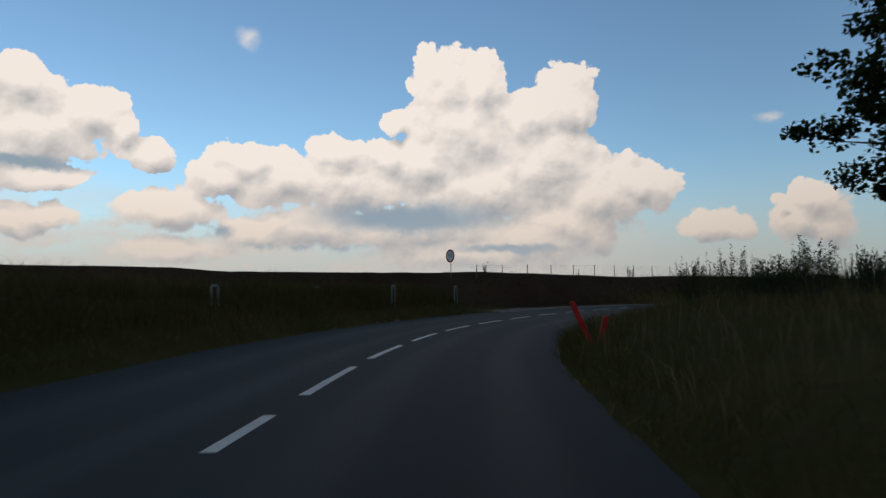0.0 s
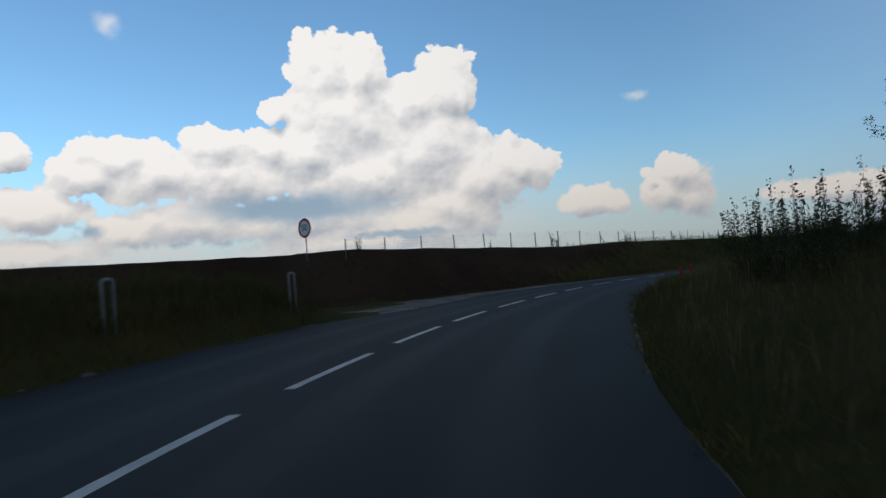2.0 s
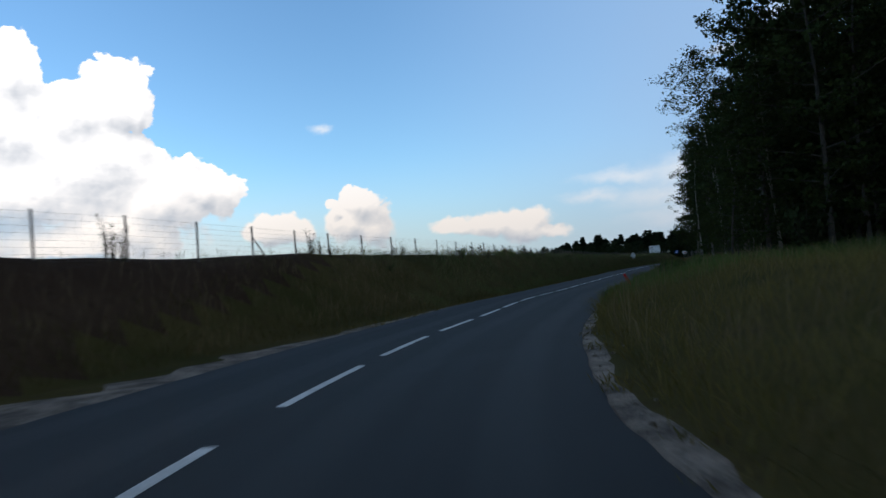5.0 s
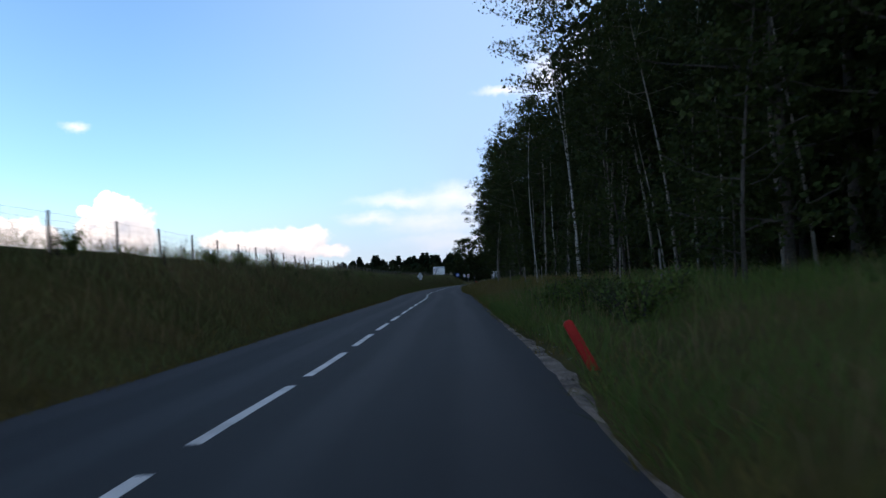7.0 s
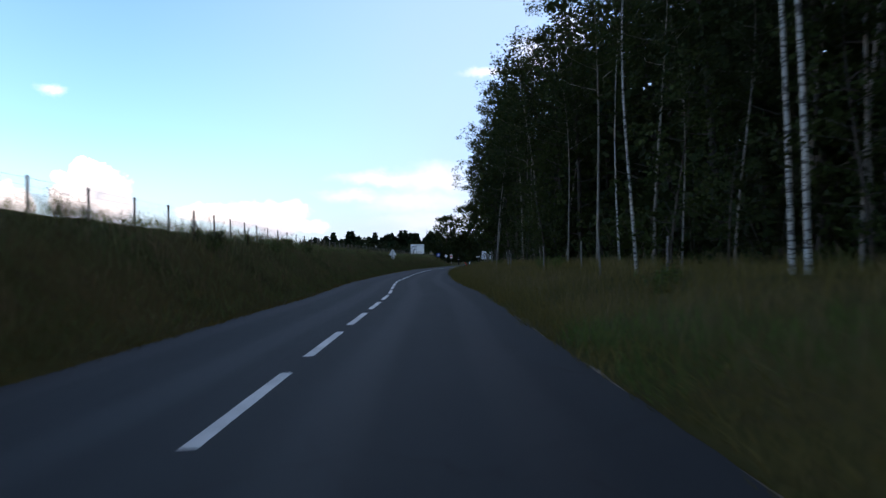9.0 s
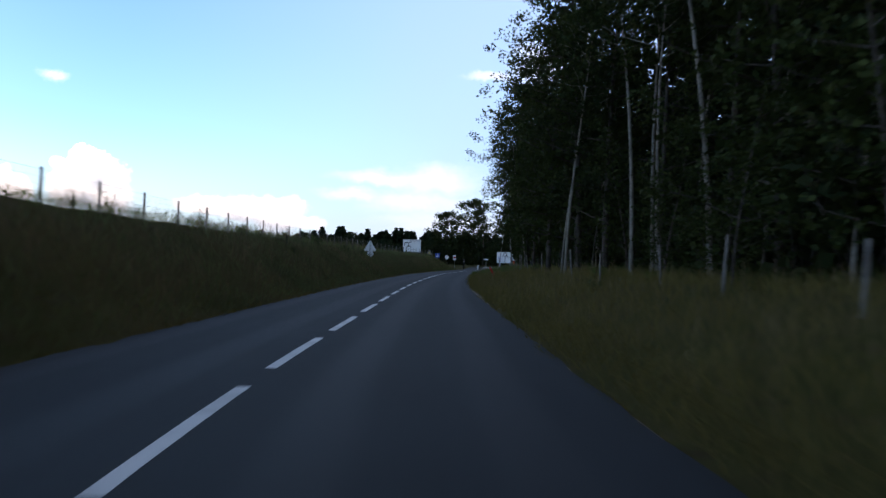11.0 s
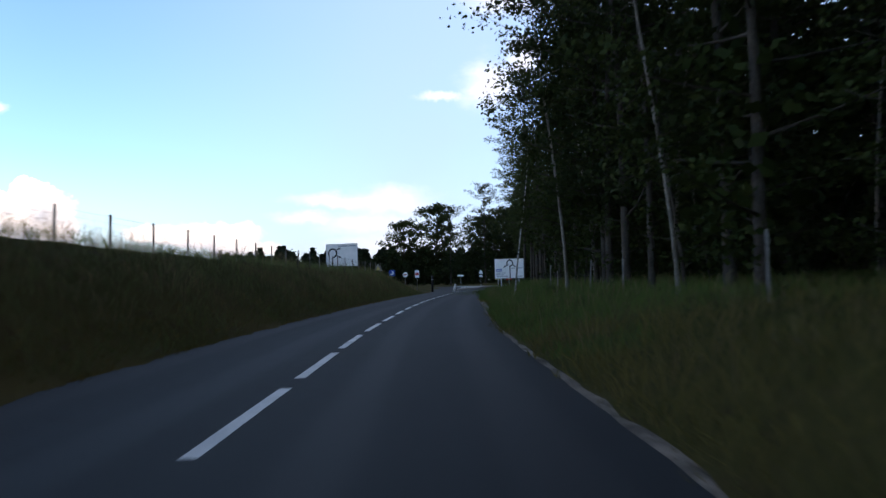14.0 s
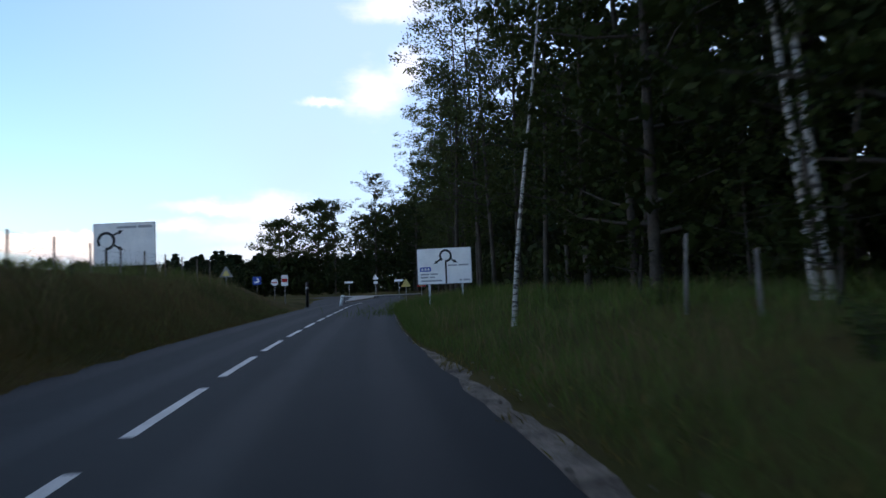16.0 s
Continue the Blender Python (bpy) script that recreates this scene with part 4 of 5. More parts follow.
    for x, y, sc in ((96.9, 150, 1.25), (99.5, 151.5, 0.9), (98.4, 139.1, 0.7)):
        place(under[0], x, y, rng.uniform(0, 360), sc, group="field bushes", label="dark round bush in the field behind the fence")
    weed = make_bush("tall_weed", 97, 1.25, 0.4, 260, 0.06, WEED, "tall feathery weed by the fence", 9)
    for x, y, sc in ((17.5, 64.6, 0.9), (17.8, 64.3, 0.7), (3.2, 52.8, 0.7), (25.8, 70.5, 0.8), (26.4, 70.9, 0.6), (11.9, 60.2, 0.45), (34.5, 77.6, 0.7), (41.5, 82.8, 0.6), (50.5, 88.9, 0.7), (62.0, 96.2, 0.7), (71.5, 103.6, 0.6), (92.0, 118.0, 0.7), (104.0, 126.3, 0.6), (121.0, 137.2, 0.7)):
        place(weed, x, y, rng.uniform(0, 360), sc, group="tall weeds")
    for k in range(46):
        s = 86 + 3.6 * k + rng.uniform(-1.5, 1.5)
        p = at_road(s, float(np.interp(s, [86, 105, 250], [7.9, 6.9, 6.7])) + rng.uniform(-0.9, 0.5))
        place(weed, p.x, p.y, rng.uniform(0, 360), rng.uniform(0.3, 0.62), group="tall weeds")
    drop_pattern(weed)
    # leafy weeds that stand over the verge grass
    clump = [make_bush("verge_weed", 98, 0.8, 0.8, 900, 0.085, LUSH_GRASS, "dense leafy green weed clump on the verge", 16),
             make_bush("verge_weed", 99, 0.65, 0.6, 800, 0.07, LEAF_BRIGHT, "dense leafy green weed clump on the verge", 14)]
    spots = [(97.5 + 1.25 * k, -(4.9 + 0.55 * (k % 3) + rng.uniform(-0.4, 0.8)), rng.uniform(0.8, 1.15)) for k in range(8)]
    spots += [(rng.uniform(90, 250), -rng.uniform(5.4, 9.5), rng.uniform(0.45, 0.85)) for _ in range(26)]
    spots += [(rng.uniform(86, 200), rng.uniform(5.2, 6.9), rng.uniform(0.4, 0.8)) for _ in range(26)]
    for k, (s, o, sc) in enumerate(spots):
        p = at_road(s, o)
        place(clump[k % 2], p.x, p.y, rng.uniform(0, 360), sc, group="verge weeds")
    for ob in clump:
        drop_pattern(ob)
    for ob in (sapling, copse, *airy, *broad, *birch, *poles, *inner, *under, *hedge, oak, *fir, far):
        drop_pattern(ob)


def blades(name, xy, height, width, mat, label, category, lean=0.35, seed=5, tip=1.0):
    """Bent blades as narrow folded kites; their height and lean change in drifts over the ground."""
    rng = np.random.default_rng(seed)
    n = len(xy)
    base = np.c_[xy, heights(xy) - 0.04]
    drift = np.array([(noise.noise((x * 0.55, y * 0.55, seed)), noise.noise((x * 0.3, y * 0.3, seed + 9.0))) for x, y in xy])
    w = width * rng.uniform(0.6, 1.4, n)
    h = height * rng.uniform(0.45, 1.25, n) * (1 + 0.65 * drift[:, 0])
    b = rng.uniform(0, 6.283, n)
    bend = lean * rng.uniform(0.4, 1.6, n)
    way = np.stack([np.cos(b) + 1.2 * drift[:, 1], np.sin(b) - 0.8 * drift[:, 1], 0 * b], 1) * (h * bend)[:, None]
    a = rng.uniform(0, 6.283, n)
    side = np.stack([np.cos(a), np.sin(a), 0 * a], 1) * w[:, None]
    head = base + way + np.c_[np.zeros((n, 2)), h]
    mid = base + way * 0.3 * tip + np.c_[np.zeros((n, 2)), 0.55 * h * tip]
    v = np.stack([base, mid + side, head, mid - side], 1).reshape(-1, 3)
    ob = new(name, mesh_from(name, v, np.arange(4 * n).reshape(n, 4), mat))
    return tagged(ob, label, category, kind="stuff")


def scatter(rng, n, s0, s1, f_in, f_out, sign, power=1.0):
    s = rng.uniform(s0, s1, n)
    a, b = f_in(s), f_out(s)
    off = sign * (a + (b - a) * rng.uniform(0, 1, n) ** power)
    x, y = np.interp(s, RUN, LINE[:, 0]), np.interp(s, RUN, LINE[:, 1])
    tx, ty = np.interp(s, RUN, TANGENT[:, 0]), np.interp(s, RUN, TANGENT[:, 1])
    return np.stack([x - ty * off, y + tx * off], 1), s, off


def build_grass():
    rng = np.random.default_rng(77)
    patch = lambda xy, k: np.array([noise.noise((x * 0.35, y * 0.35, k)) for x, y in xy])
    bare_right = lambda s, off: (-off <= edge_right(s) + 0.6 * shoulder_right(s)) & (shoulder_right(s) >= 0.25)
    apron = lambda s, off: (s > 46) & (s < 88) & (off < np.interp(s, [46, 49, 60, 65, 70, 76, 88], [4.3, 8.2, 8.0, 5.8, 4.5, 3.7, 3.1]))
    xy, s, off = scatter(rng, 140000, -4, 262, lambda s: edge_right(s) + 0.12, lambda s: edge_right(s) + 8.5, -1, 1.5)
    xy = xy[(patch(xy, 1.0) > -0.55) & ~bare_right(s, off)]
    s = road_coords(xy)[0] + 14 * patch(xy, 8.0)
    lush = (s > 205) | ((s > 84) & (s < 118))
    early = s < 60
    blades("grass", xy[early], 0.40, 0.0052, SHADED_GRASS, "tall verge grass in the bend, shade in its colour", "grass", 0.7, 36)
    blades("grass", xy[~lush & ~early], 0.40, 0.0052, GRASS, "tall dry-tipped verge grass beside the road", "grass", 0.7, 6)
    blades("grass", xy[lush], 0.43, 0.0058, LUSH_GRASS, "lush green verge grass before the trees", "grass", 0.7, 16)
    xy, s, off = scatter(rng, 84000, -4, 262, lambda s: edge_left(s) + 0.12, lambda s: edge_left(s) + 5.6, 1, 1.2)
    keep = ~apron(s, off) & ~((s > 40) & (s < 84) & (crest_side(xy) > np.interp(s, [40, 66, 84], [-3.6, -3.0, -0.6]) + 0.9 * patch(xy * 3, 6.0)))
    lush = keep & (s + 16 * patch(xy, 9.0) > 92)
    keep &= ~lush
    blades("grass", xy[keep], 0.38, 0.0062, SHADED_GRASS, "tall verge grass on the bank, shade in its colour", "grass", 0.7, 7)
    blades("grass", xy[lush], 0.40, 0.0062, BANK_GRASS, "lush pale green grass on the bank below the fence", "grass", 0.7, 17)
    # thin stalks with pale seed heads over the grass
    xy, s, off = scatter(rng, 17000, -4, 262, lambda s: edge_right(s) + 0.5, lambda s: edge_right(s) + 8.0, -1, 1.3)
    blades("seed_stalks", xy[(patch(xy, 3.0) > -0.05) & ~bare_right(s, off)], 0.58, 0.0045, SEED, "dry tan seed heads over the verge grass", "grass", 0.35, 26, 1.5)
    xy, s, off = scatter(rng, 20000, 70, 262, lambda s: edge_left(s) + 0.6, lambda s: edge_left(s) + 5.0, 1)
    blades("seed_stalks", xy[(patch(xy, 5.0) > 0.0) & ~apron(s, off)], 0.55, 0.0045, SEED, "dry tan seed heads over the bank grass", "grass", 0.35, 27, 1.5)
    # high grass round the feet of the direction boards
    for x, y in ((171.6, 148.5), (166.5, 162.25)):
        xy = np.array((x, y)) + rng.normal(0, 1.5, (3000, 2))
        blades("grass", xy, 0.62, 0.009, LUSH_GRASS, "high green grass round the board's legs", "grass", 0.4, 30)
    # short turf at the edges of the asphalt
    xy, s, off = scatter(rng, 26000, -4, 240, lambda s: edge_right(s) - 0.06, lambda s: edge_right(s) + 1.3, -1, 1.3)
    keep = (patch(xy * 2, 4.0) > -0.15) & ((-off > edge_right(s) + 0.5 * shoulder_right(s)) | (shoulder_right(s) < 0.25) | (patch(xy * 4, 7.0) > 0.12))
    blades("turf", xy[keep], 0.16, 0.008, GRASS, "short ragged turf along the asphalt edge", "grass", 0.7, 8)
    xy, s, off = scatter(rng, 22000, -4, 240, lambda s: edge_left(s) - 0.12, lambda s: edge_left(s) + 1.2, 1, 1.3)
    keep = (patch(xy * 2, 5.0) > -0.6) & ~((s > 45) & (s < 76))
    blades("turf", xy[keep], 0.16, 0.008, GRASS, "short ragged turf along the asphalt edge", "grass", 0.7, 9)
    # tall grass on the tongue of land before the junction
    xy, s, off = scatter(rng, 30000, 6, 47, lambda s: edge_left(s) + 0.8, lambda s: edge_left(s) + 7.0, 1)
    blades("grass", xy, 0.62, 0.009, SHADED_GRASS, "tall grass round the hoop barriers, shade in its colour", "grass", 0.5, 12)
    # weeds on the crest of the bank
    k = rng.integers(0, len(CREST), 5200)
    xy = CREST[k] + rng.normal(0, 0.5, (5200, 2))
    s, off = road_coords(xy)
    xy = xy[(s > 74) & (s < 262) & (patch(xy, 2.0) > -0.1)]
    blades("weeds", xy, 0.34, 0.009, WEED, "thin tall weeds on the crest of the bank", "weeds", 0.4, 10)
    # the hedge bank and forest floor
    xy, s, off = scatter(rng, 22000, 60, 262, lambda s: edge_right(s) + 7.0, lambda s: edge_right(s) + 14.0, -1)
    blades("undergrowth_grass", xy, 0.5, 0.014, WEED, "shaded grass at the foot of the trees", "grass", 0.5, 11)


# ------------------------------------------------------------------ fence, signs and posts


def build_fence():
    fence = tagged(new("wire_fence"), "wire mesh fence with steel posts on the bank", "fence")
    fence.empty_display_size = 0.2
    line, run = spline([(1.0, 50.2), (4.5, 53.4), (8.9, 57.05), (11.17, 58.9), (15.65, 62.6), (20.06, 66.0), (24.55, 69.34)] + [tuple(at_road(s, o)[:2]) for s, o in ((86, 7.95), (95, 7.3), (104, 6.75), (112, 6.65), (140, 6.65))], 0.05)
    top = lambda s: float(np.interp(s, [55, 66, 75, 92, 120, 150, 170, 205, 260], [3.1, 3.35, 3.5, 3.38, 3.12, 3.11, 2.98, 3.05, 3.05]))
    rng = np.random.default_rng(3)
    stations = np.interp(np.arange(0, 18), [0, 6, 17], [2.0, 19.2, 50.5])
    posts = np.stack([np.interp(stations, run, line[:, i]) for i in (0, 1)], 1)
    later = [tuple(at_road(1.47 + 2.478 * k, 6.65)[:2]) for k in range(41, 104)]
    later = [p for p in later if np.hypot(*(np.array(p) - posts[-1])) > 1.6 and p[0] > posts[-1][0]]
    posts = np.vstack([posts, later])
    s, _ = road_coords(posts)
    ground = heights(posts)
    heads = []
    for k, (x, y) in enumerate(posts):
        h = top(s[k])
        heads.append(h)
        bm = bmesh.new()
        lean = rng.normal(0, 0.015, 2)
        bm_tube(bm, [(x, y, ground[k] - 0.3), (x + lean[0], y + lean[1], h - 0.02), (x + lean[0], y + lean[1], h)], [0.032, 0.032, 0.02], 8)
        part("post", bm, POST, fence)
        if k in (9, 30, 48):
            bm = bmesh.new()
            bm_tube(bm, [(x + 0.75, y + 0.55, ground[k] - 0.1), (x, y, h - 0.35)], 0.022, 6)
            part("brace", bm, POST, fence)
    verts, faces = [], []

    def wire(a, b, w=0.0022):
        a, b = Vector(a), Vector(b)
        n = (b - a).cross(Vector((0, 0, 1)) if abs((b - a).normalized().z) < 0.7 else Vector((1, 0.6, 0))).normalized()
        u = (b - a).cross(n).normalized()
        for d in (n, u):
            i = len(verts)
            verts.extend([tuple(a - d * w), tuple(a + d * w), tuple(b + d * w), tuple(b - d * w)])
            faces.append((i, i + 1, i + 2, i + 3))

    for k in range(len(posts) - 1):
        (x0, y0), (x1, y1) = posts[k], posts[k + 1]
        for j in range(9):
            d = 0.06 + 0.16 * j
            wire((x0, y0, heads[k] - d), (x1, y1, heads[k + 1] - d))
        for j in range(1, 12):
            u = j / 12
            x, y, h = x0 + (x1 - x0) * u, y0 + (y1 - y0) * u, heads[k] + (heads[k + 1] - heads[k]) * u
            wire((x, y, h - 0.06), (x, y, h - 1.34), 0.0016)
    child(tagged(new("wire_mesh", mesh_from("wire_mesh", verts, faces, POST)), "thin galvanised wire netting"), fence)


def text_mesh(name, words, size, mat, parent, x, y, z):
    cu = bpy.data.curves.new(name, "FONT")
    cu.body, cu.size, cu.extrude, cu.align_x, cu.align_y = words, size, 0.002, "CENTER", "CENTER"
    tmp = bpy.data.objects.new(name, cu)
    me = bpy.data.meshes.new_from_object(tmp)
    bpy.data.objects.remove(tmp)
    me.transform(pose(x, y, z, 90, 0, 0))
    me.materials.clear()
    me.materials.append(mat)
    return child(new(name, me), parent)


def pole(bm, x, y, z0, z1, r=0.03):
    bm_tube(bm, [(x, y, z0), (x, y, z1 - 0.01), (x, y, z1)], [r, r, r * 0.6], 10)


def speed_sign():
    x, y, z = 0.52, 52.46, 3.9
    g = z_at(x, y)
    ob = thing("speed_limit_sign", pose(x, y, g, 0, 0, -50), "round speed limit sign with red border on a steel pole", "road sign")
    c = z - g
    bm = bmesh.new()
    pole(bm, 0, 0.05, -0.3, c + 0.45)
    part("pole", bm, STEEL, ob)
    bm = bmesh.new()
    bm_plate(bm, circle(0.5, 40, 0, c), -0.012, 0.012)
    plate = part("plate", bm, WHITE, ob, "round white plate")
    bm = bmesh.new()
    ring_plate(bm, 0, c, 0.385, 0.5, -0.018, -0.0125)
    part("border", bm, RED, plate, "red ring border")
    text_mesh("figures", "50", 0.5, BLACK, plate, 0, -0.016, c)


def arrow(bm, x0, z0, x1, z1, w, y0, y1, head=2.6):
    d = Vector((x1 - x0, z1 - z0)).normalized()
    n = Vector((-d.y, d.x))
    a, b = Vector((x0, z0)), Vector((x1, z1))
    neck = b - d * w * head
    pts = [a + n * w / 2, neck + n * w / 2, neck + n * w * 1.2, b, neck - n * w * 1.2, neck - n * w / 2, a - n * w / 2]
    bm_plate(bm, [(p.x, p.y) for p in pts][::-1], y0, y1)


def bar(bm, x0, z0, w, h, y0, y1):
    bm_plate(bm, [(x0, z0), (x0, z0 + h), (x0 + w, z0 + h), (x0 + w, z0)], y0, y1)


def board(name, label, x, y, turn, w, h, bottom, legs):
    g = z_at(x, y)
    ob = thing(name, pose(x, y, g, 0, 0, turn), label, "road sign")
    c = bottom - g + h / 2
    bm = bmesh.new()
    bm_plate(bm, round_rect(w, h, 0.06, 0, c), -0.015, 0.0)
    plate = part("panel", bm, WHITE, ob, "white panel")
    bm = bmesh.new()
    for s in (-1, 1):
        bm_box(bm, (-w / 2 + 0.05, 0.003, c + s * h * 0.3 - 0.03), (w / 2 - 0.05, 0.045, c + s * h * 0.3 + 0.03))
    part("rail", bm, STEEL, ob)
    bm = bmesh.new()
    o, i = round_rect(w, h, 0.06, 0, c), round_rect(w - 0.05, h - 0.05, 0.05, 0, c)
    vo, vi = [bm.verts.new((px, -0.0185, pz)) for px, pz in o], [bm.verts.new((px, -0.0185, pz)) for px, pz in i]
    for k in range(len(o)):
        j = (k + 1) % len(o)
        bm.faces.new((vo[k], vi[k], vi[j], vo[j]))
    part("rim", bm, GREY_TEXT, plate, "thin grey rim")
    for lx in legs:
        bm = bmesh.new()
        bm_box(bm, (lx - 0.045, 0.05, -0.3), (lx + 0.045, 0.13, c + h * 0.42), 0.008)
        part("leg", bm, STEEL, ob)
    return ob, plate, c


def piece(name, maker, mat, parent, *args):
    bm = bmesh.new()
    maker(bm, *args)
    return part(name, bm, mat, parent)


def direction_boards():
    ob, plate, c = board("direction_board", "large white direction board with roundabout diagram behind the fence", 166.5, 162.25, -70, 2.9, 2.0, 2.7, (-1.0, 0.9))
    piece("ring", ring_plate, BLACK, plate, -0.85, c + 0.18, 0.30, 0.43, -0.0245, -0.0195, -125, 186)
    piece("stem", bar, BLACK, plate, -0.91, c - 0.98, 0.12, 0.75, -0.024, -0.019)
    piece("arrow", arrow, BLACK, plate, -0.55, c + 0.42, -0.05, c + 0.66, 0.09, -0.024, -0.019)
    piece("arrow", arrow, BLACK, plate, -0.52, c + 0.0, -0.05, c - 0.26, 0.09, -0.024, -0.019)
    piece("lettering", bar, GREY_TEXT, plate, -0.35, c + 0.74, 0.9, 0.10, -0.023, -0.019)
    piece("lettering", bar, GREY_TEXT, plate, 0.65, c + 0.74, 0.65, 0.12, -0.023, -0.019)
    ob, plate, c = board("direction_board", "white direction board with roundabout diagram on the verge", 171.6, 148.5, -82, 2.55, 1.65, 1.3, (-0.75, 0.8))
    piece("ring", ring_plate, BLACK, plate, 0.08, c + 0.46, 0.20, 0.30, -0.0245, -0.0195, -140, 184)
    piece("stem", bar, BLACK, plate, 0.04, c - 0.80, 0.08, 1.05, -0.024, -0.019)
    piece("arrow", arrow, BLACK, plate, -0.12, c + 0.33, -0.48, c + 0.10, 0.07, -0.024, -0.019)
    piece("arrow", arrow, BLACK, plate, 0.28, c + 0.33, 0.62, c + 0.12, 0.07, -0.024, -0.019)
    piece("patch", bar, BLUE, plate, -1.15, c - 0.23, 0.52, 0.20, -0.023, -0.019)
    for k in range(3):
        piece("mark", bar, WHITE, plate, -1.08 + 0.15 * k, c - 0.18, 0.09, 0.10, -0.027, -0.0235)
    for x0, z0, w in ((-1.12, -0.40, 0.40), (-0.66, -0.40, 0.36), (-1.12, -0.54, 0.34), (-0.70, -0.54, 0.24), (-1.12, -0.70, 1.0), (0.18, -0.02, 0.42), (0.66, -0.02, 0.46), (0.70, -0.70, 0.12), (0.88, -0.70, 0.28)):
        piece("lettering", bar, GREY_TEXT, plate, x0, c + z0, w, 0.075, -0.023, -0.019)


def triangle(r, c):
    pts = []
    for a0 in (0, 120, 240):
        for a in (-40, -20, 0, 20, 40):
            pts.append((0.86 * r * math.sin(radians(a0)) + 0.14 * r * math.sin(radians(a0 + a)), c + 0.86 * r * math.cos(radians(a0)) + 0.14 * r * math.cos(radians(a0 + a))))
    return pts


def small_sign(name, label, x, y, turn, parts, top, r=0.03, z0=None):
    """parts: (name, outline, material, front) about the pole's foot."""
    g = z_at(x, y) if z0 is None else z0
    ob = thing(name, pose(x, y, g, 0, 0, turn), label, "road sign")
    bm = bmesh.new()
    pole(bm, 0, 0, -0.25, top - g, r)
    part("pole", bm, STEEL, ob)
    for pname, outline, mat, y0 in parts:
        bm = bmesh.new()
        bm_plate(bm, [(px, pz - g) for px, pz in outline], y0, y0 + 0.006)
        part(pname, bm, mat, ob)
    return ob


def build_signs():
    speed_sign()
    direction_boards()
    small_sign("warning_sign", "triangular warning sign seen from its bare grey back", 124.38, 135.17, -58, [("plate", triangle(0.56, 2.33), WHITE, 0.036), ("lower_plate", circle(0.27, 28, 0.03, 1.78), WHITE, 0.036)], 2.9, 0.035)
    small_sign("round_sign", "small round white sign at the roundabout", 218.9, 190.65, -62, [("plate", circle(0.45, 28, 0, 2.54), WHITE, -0.04), ("bar", [(-0.3, 2.46), (-0.3, 2.6), (0.3, 2.6), (0.3, 2.46)], RED, -0.047)], 2.9, z0=0.3)
    small_sign("square_sign", "square blue and white sign on a pole", 219.7, 194.0, -62, [("plate", round_rect(1.1, 1.1, 0.06, 0, 2.9), BLUE, -0.04), ("symbol", [(-0.35, 2.55), (-0.35, 2.75), (0.1, 2.85), (-0.1, 3.25), (0.15, 3.25), (0.38, 2.8), (0.1, 2.6)], WHITE, -0.047)], 3.4, z0=0.4)
    small_sign("warning_sign", "pale triangular sign beyond the bank", 191.25, 176.35, -62, [("plate", triangle(0.62, 3.05), DULL, -0.04), ("symbol", triangle(0.34, 3.02), YELLOW, -0.047)], 3.5)
    for x, y, turn, w in ((216.9, 178.4, -70, 1.15), (219.6, 172.9, -66, 1.1)):
        small_sign("arrow_sign", "narrow white direction plate on a pole", x, y, turn, [("plate", [(-w / 2, 1.98), (-w / 2, 2.22), (w / 2 - 0.12, 2.22), (w / 2, 2.1), (w / 2 - 0.12, 1.98)], WHITE, -0.04)], 2.25, z0=0.05)
    small_sign("priority_sign", "small sign with two plates at the roundabout", 218.4, 175.5, -68, [("plate", triangle(0.4, 2.55)[::-1], WHITE, -0.04), ("lower_plate", round_rect(0.5, 0.3, 0.04, 0, 1.95), WHITE, -0.04)], 2.8, z0=0.05)
    small_sign("marker_sign", "red and white marker plate on a pole", 191.3, 170.4, -66, [("plate", round_rect(0.55, 0.9, 0.05, 0, 2.2), WHITE, -0.04), ("band", [(-0.22, 2.05), (-0.22, 2.35), (0.22, 2.35), (0.22, 2.05)], RED, -0.047)], 2.6, z0=0.4)
    small_sign("warning_sign", "small yellow triangular sign on the verge", 193.6, 160.3, -70, [("plate", triangle(0.42, 1.5), YELLOW, -0.04)], 1.75, z0=0.15)
    small_sign("warning_sign", "small red triangular sign on the verge", 195.2, 159.6, -70, [("plate", triangle(0.40, 1.45), RED, -0.04), ("symbol", triangle(0.2, 1.43), YELLOW, -0.047)], 1.7, z0=0.15)


def marker(name, x, y, tilt, lean, turn, height, label, mat=None, group="red marker posts"):
    ob = thing(name, pose(x, y, z_at(x, y) - 0.05, tilt, lean, turn), label, "marker post", group)
    bm = bmesh.new()
    bm_plate(bm, round_rect(0.12, height, 0.05, 0, height / 2), -0.03, 0.03)
    bmesh.ops.bevel(bm, geom=bm.edges[:], offset=0.008, segments=1, affect="EDGES")
    part("body", bm, mat or RED, ob)


def hoop(x, y, turn, top):
    g = z_at(x, y)
    ob = thing("hoop_barrier", pose(x, y, g, 0, 0, turn), "weathered pale metal hoop barrier in the verge grass", "barrier", "hoop barriers")
    h = top - g
    bm = bmesh.new()
    path = [(-0.14, 0, -0.3), (-0.14, 0, h - 0.08)] + [(-0.06 - 0.08 * math.cos(a), 0, h - 0.08 + 0.08 * math.sin(a)) for a in (0.5, 1.0, 1.57)]
    path += [(0.06 + 0.08 * math.sin(a), 0, h - 0.08 + 0.08 * math.cos(a)) for a in (0.0, 0.57, 1.07)] + [(0.14, 0, h - 0.08), (0.14, 0, -0.3)]
    bm_tube(bm, path, 0.038, 8)
    part("hoop", bm, DULL, ob)


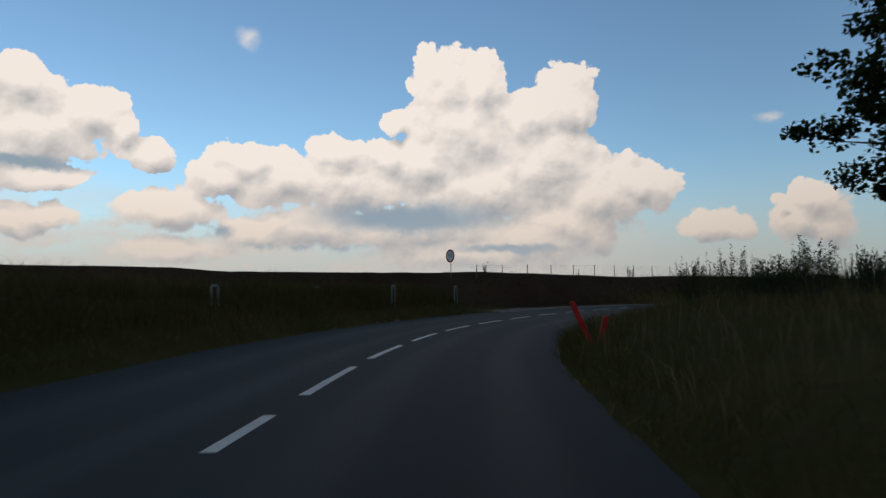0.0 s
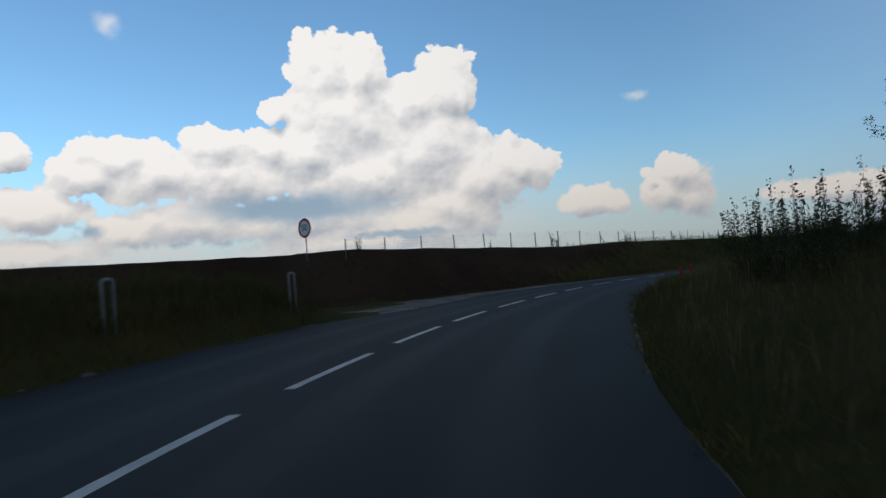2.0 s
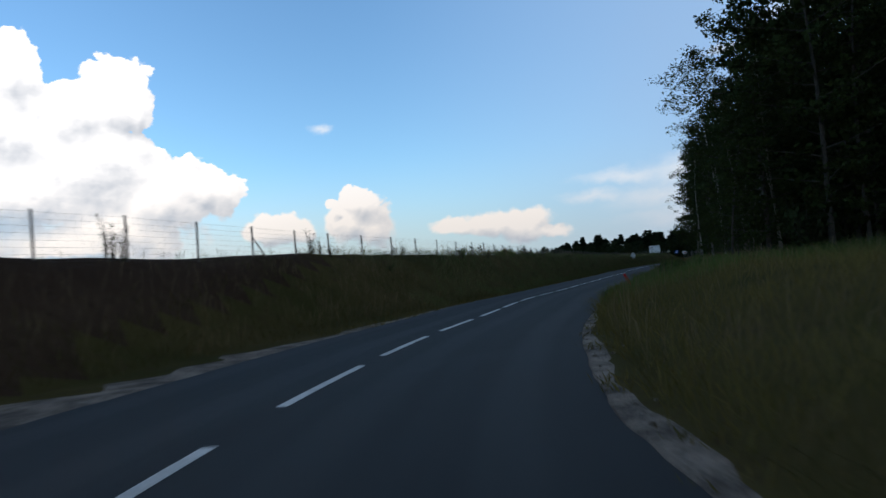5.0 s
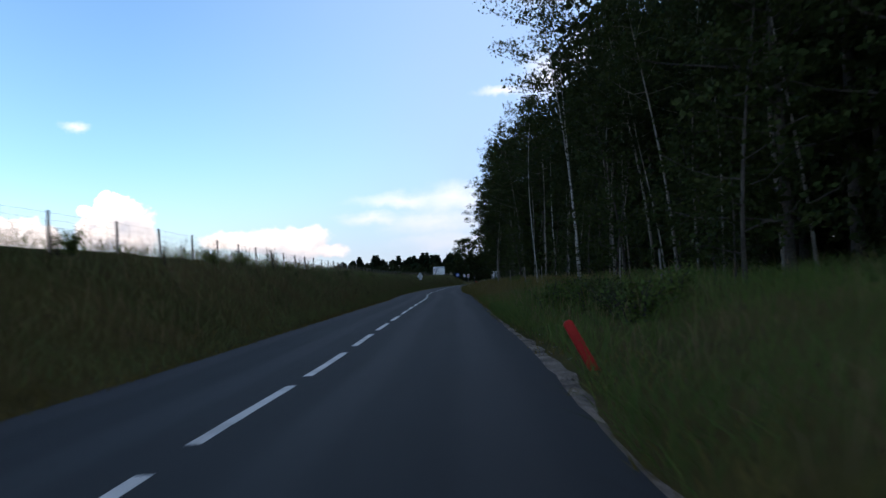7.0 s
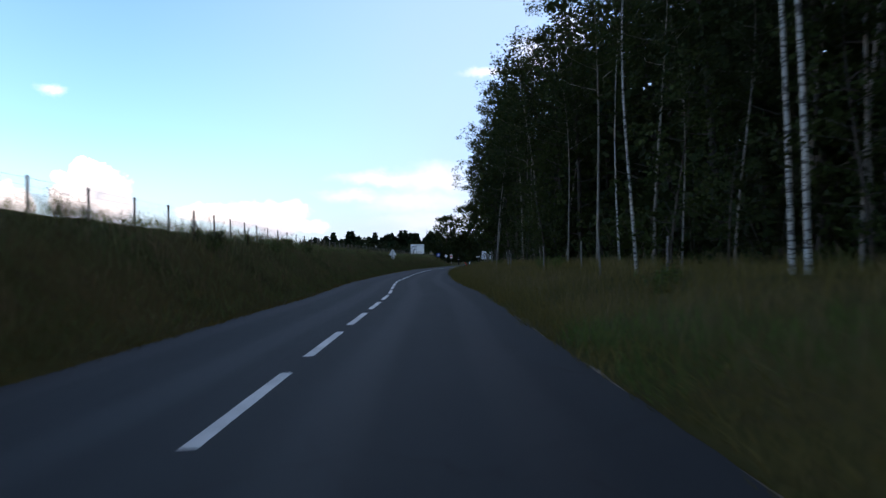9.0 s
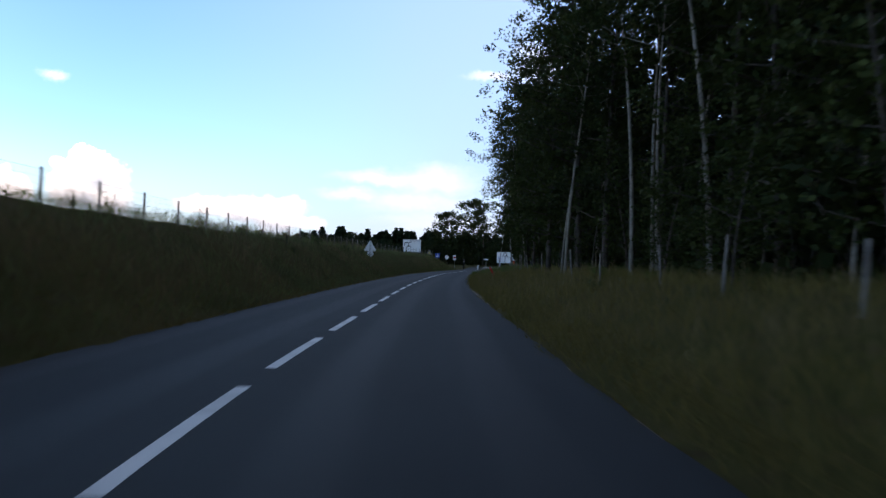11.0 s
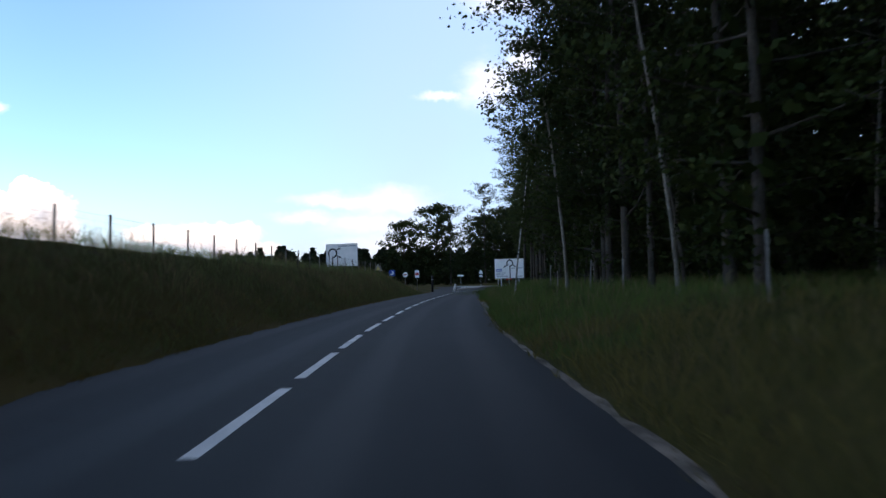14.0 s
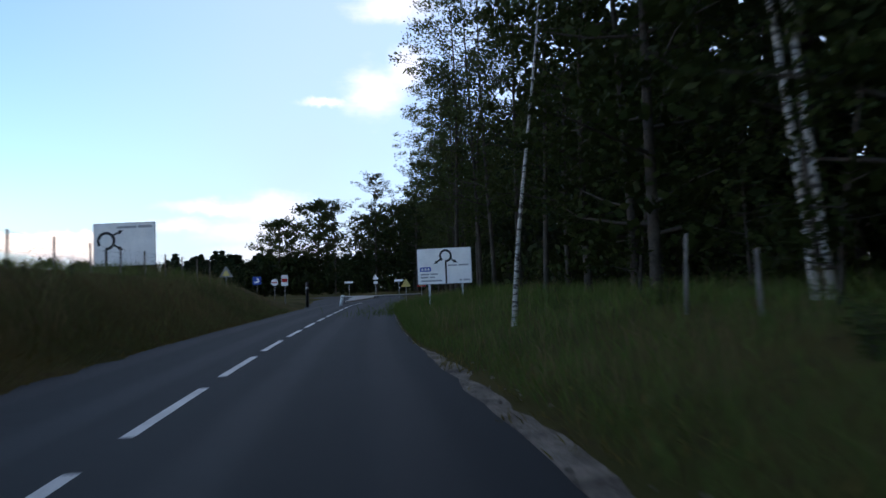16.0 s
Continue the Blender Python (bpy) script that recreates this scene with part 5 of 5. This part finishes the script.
def build_posts():
    marker("marker_post", 3.27, 15.2, 0, -24, 0, 1.08, "leaning red plastic marker post in the grass")
    marker("marker_post", 3.42, 15.15, 0, 15, 0, 0.66, "short red plastic marker post leaning in the grass")
    marker("marker_post", 16.0, 43.6, 0, -2, -30, 0.68, "upright red plastic marker post in the grass")
    marker("marker_post", 16.65, 44.05, 0, 3, -30, 0.66, "upright red plastic marker post in the grass")
    marker("marker_post", 39.7, 66.1, 0, -26, -55, 0.74, "leaning red plastic marker post in the grass")
    marker("marker_post", 123.35, 122.55, 0, -30, -58, 0.9, "leaning red plastic marker post in the grass")
    for x, y, turn, top in ((-6.12, 18.24, 70, 1.40), (-5.2, 27.9, 65, 1.42), (-2.26, 30.54, 65, 1.47), (0.64, 37.0, 60, 1.45)):
        hoop(x, y, turn, top)
    rng = np.random.default_rng(9)
    for k in range(26):
        if k in (3, 4, 9, 15, 16, 21):
            continue
        p = at_road(104 + 5.0 * k, -(7.4 + rng.uniform(-0.5, 0.5)))
        if k == 24:
            p = Vector((152.2, 136.73, 0))
        g = z_at(p.x, p.y)
        h = rng.uniform(0.9, 1.35) * (0.85 if k == 24 else 1.0)
        ob = thing("wooden_post", pose(p.x, p.y, g, rng.uniform(-4, 4), rng.uniform(-4, 4), rng.uniform(0, 90)), "weathered grey wooden fence post before the trees", "post", "old fence posts")
        bm = bmesh.new()
        bm_tube(bm, [(0, 0, -0.3), (0.01, 0, h * 0.5), (0, 0.01, h - 0.03), (0, 0.01, h)], [0.034, 0.032, 0.03, 0.02], 8)
        part("stake", bm, POST, ob)
    for x, y, h, lean, mat, label in ((187.4, 165.8, 1.9, 1, BLACK, "tall black post at the edge of the road"), (188.6, 163.6, 0.85, 14, WHITE, "leaning white bollard before the roundabout")):
        ob = thing("bollard", pose(x, y, 0.0, 0, lean, -64), label, "bollard")
        bm = bmesh.new()
        bm_tube(bm, [(0, 0, -0.2), (0, 0, h - 0.06), (0, 0, h)], [0.12, 0.12, 0.07], 12)
        body = part("body", bm, mat, ob)
        bm = bmesh.new()
        bm_tube(bm, [(0, 0, h * 0.72), (0, 0, h * 0.8)], 0.124, 12)
        part("band", bm, GREY_TEXT, body)


def build_stones():
    rng = np.random.default_rng(19)
    shapes = []
    for k in range(4):
        bm = bmesh.new()
        bmesh.ops.create_icosphere(bm, subdivisions=2, radius=1.0)
        for v in bm.verts:
            v.co = v.co * (1 + 0.35 * noise.noise(v.co * 1.3 + Vector((k * 7, 0, 0))))
            v.co.z *= 0.6
        me = bpy.data.meshes.new("stone")
        bm.to_mesh(me)
        bm.free()
        me.materials.append(GRAVEL)
        shapes.append(me)
    spots = [(s, 4.05 + rng.uniform(-0.15, 0.35), rng.uniform(0.03, 0.075)) for s in rng.uniform(29, 38, 16)]
    spots += [(s, -(float(edge_right(s)) + rng.uniform(0.0, 0.6)), rng.uniform(0.015, 0.04)) for s in np.r_[rng.uniform(222, 230, 18), rng.uniform(64, 73, 14), rng.uniform(93, 99, 10)]]
    spots += [(s, float(edge_left(s)) + rng.uniform(0.2, 3.2), rng.uniform(0.02, 0.06)) for s in rng.uniform(50, 60, 20)]
    for s, o, r in spots:
        p = at_road(s, o)
        ob = new("stone", shapes[rng.integers(4)])
        ob.matrix_basis = pose(p.x, p.y, max(z_at(p.x, p.y), -0.02) + 0.25 * r, 0, 0, rng.uniform(0, 360)) @ Matrix.Scale(r, 4)
        tagged(ob, "small pale stone on the gravel beside the road", "stone", "roadside stones")


def build_roundabout():
    c = ROUND

    def disc(name, r0, r1, z, mat, label, kind="structure", dome=0.0):
        n, rings = 72, 8
        verts, faces = [], []
        for j in range(rings + 1):
            r = r0 + (r1 - r0) * j / rings
            for k in range(n):
                a = 2 * math.pi * k / n
                verts.append((c.x + r * math.cos(a), c.y + r * math.sin(a), z + dome * (1 - (r / r1) ** 2)))
        for j in range(rings):
            for k in range(n):
                i, l = j * n + k, j * n + (k + 1) % n
                faces.append((i, i + n, l + n, l))
        tagged(new(name, mesh_from(name, verts, faces, mat)), label, name.replace("_", " "), kind=kind)

    disc("roundabout", 0.5, 14.5, 0.02, ASPHALT, "asphalt ring of the roundabout")
    disc("central_island", 0.01, 6.5, 0.06, GROUND, "low grassy central island of the roundabout", dome=0.5)
    bm = bmesh.new()
    ring = []
    n = 72
    for k in range(n):
        a = 2 * math.pi * k / n
        ring.append([bm.verts.new((c.x + r * math.cos(a), c.y + r * math.sin(a), z)) for r, z in ((6.9, 0.0), (6.9, 0.16), (6.5, 0.18), (6.5, 0.0))])
    for k in range(n):
        a, b = ring[k], ring[(k + 1) % n]
        for i in range(3):
            bm.faces.new((a[i], b[i], b[i + 1], a[i + 1]))
    tagged(part("kerb", bm, CONCRETE), "pale concrete kerb round the central island", "kerb", kind="structure")
    # the long raised splitter island before the roundabout
    bm = bmesh.new()
    rows = []
    for k in range(16):
        s = 284 + 2.3 * k
        mid, half = 1.9 + 0.02 * k, 0.15 + 1.25 * min(1.0, k / 9)
        rows.append([bm.verts.new(at_road(s, mid + o * half, z)) for o, z in ((-1.1, -0.02), (-1.0, 0.15), (-0.8, 0.16), (0.8, 0.16), (1.0, 0.15), (1.1, -0.02))])
    for a, b in zip(rows, rows[1:]):
        for i in range(5):
            bm.faces.new((a[i], b[i], b[i + 1], a[i + 1]))
    bm.faces.new(rows[0])
    bm.faces.new(rows[-1][::-1])
    bmesh.ops.recalc_face_normals(bm, faces=bm.faces)
    tagged(part("splitter_island", bm, CONCRETE), "raised pale concrete splitter island between the lanes", "traffic island", kind="structure")


build_roundabout()
build_fence()
build_signs()
build_posts()
build_stones()
build_forest()
build_grass()
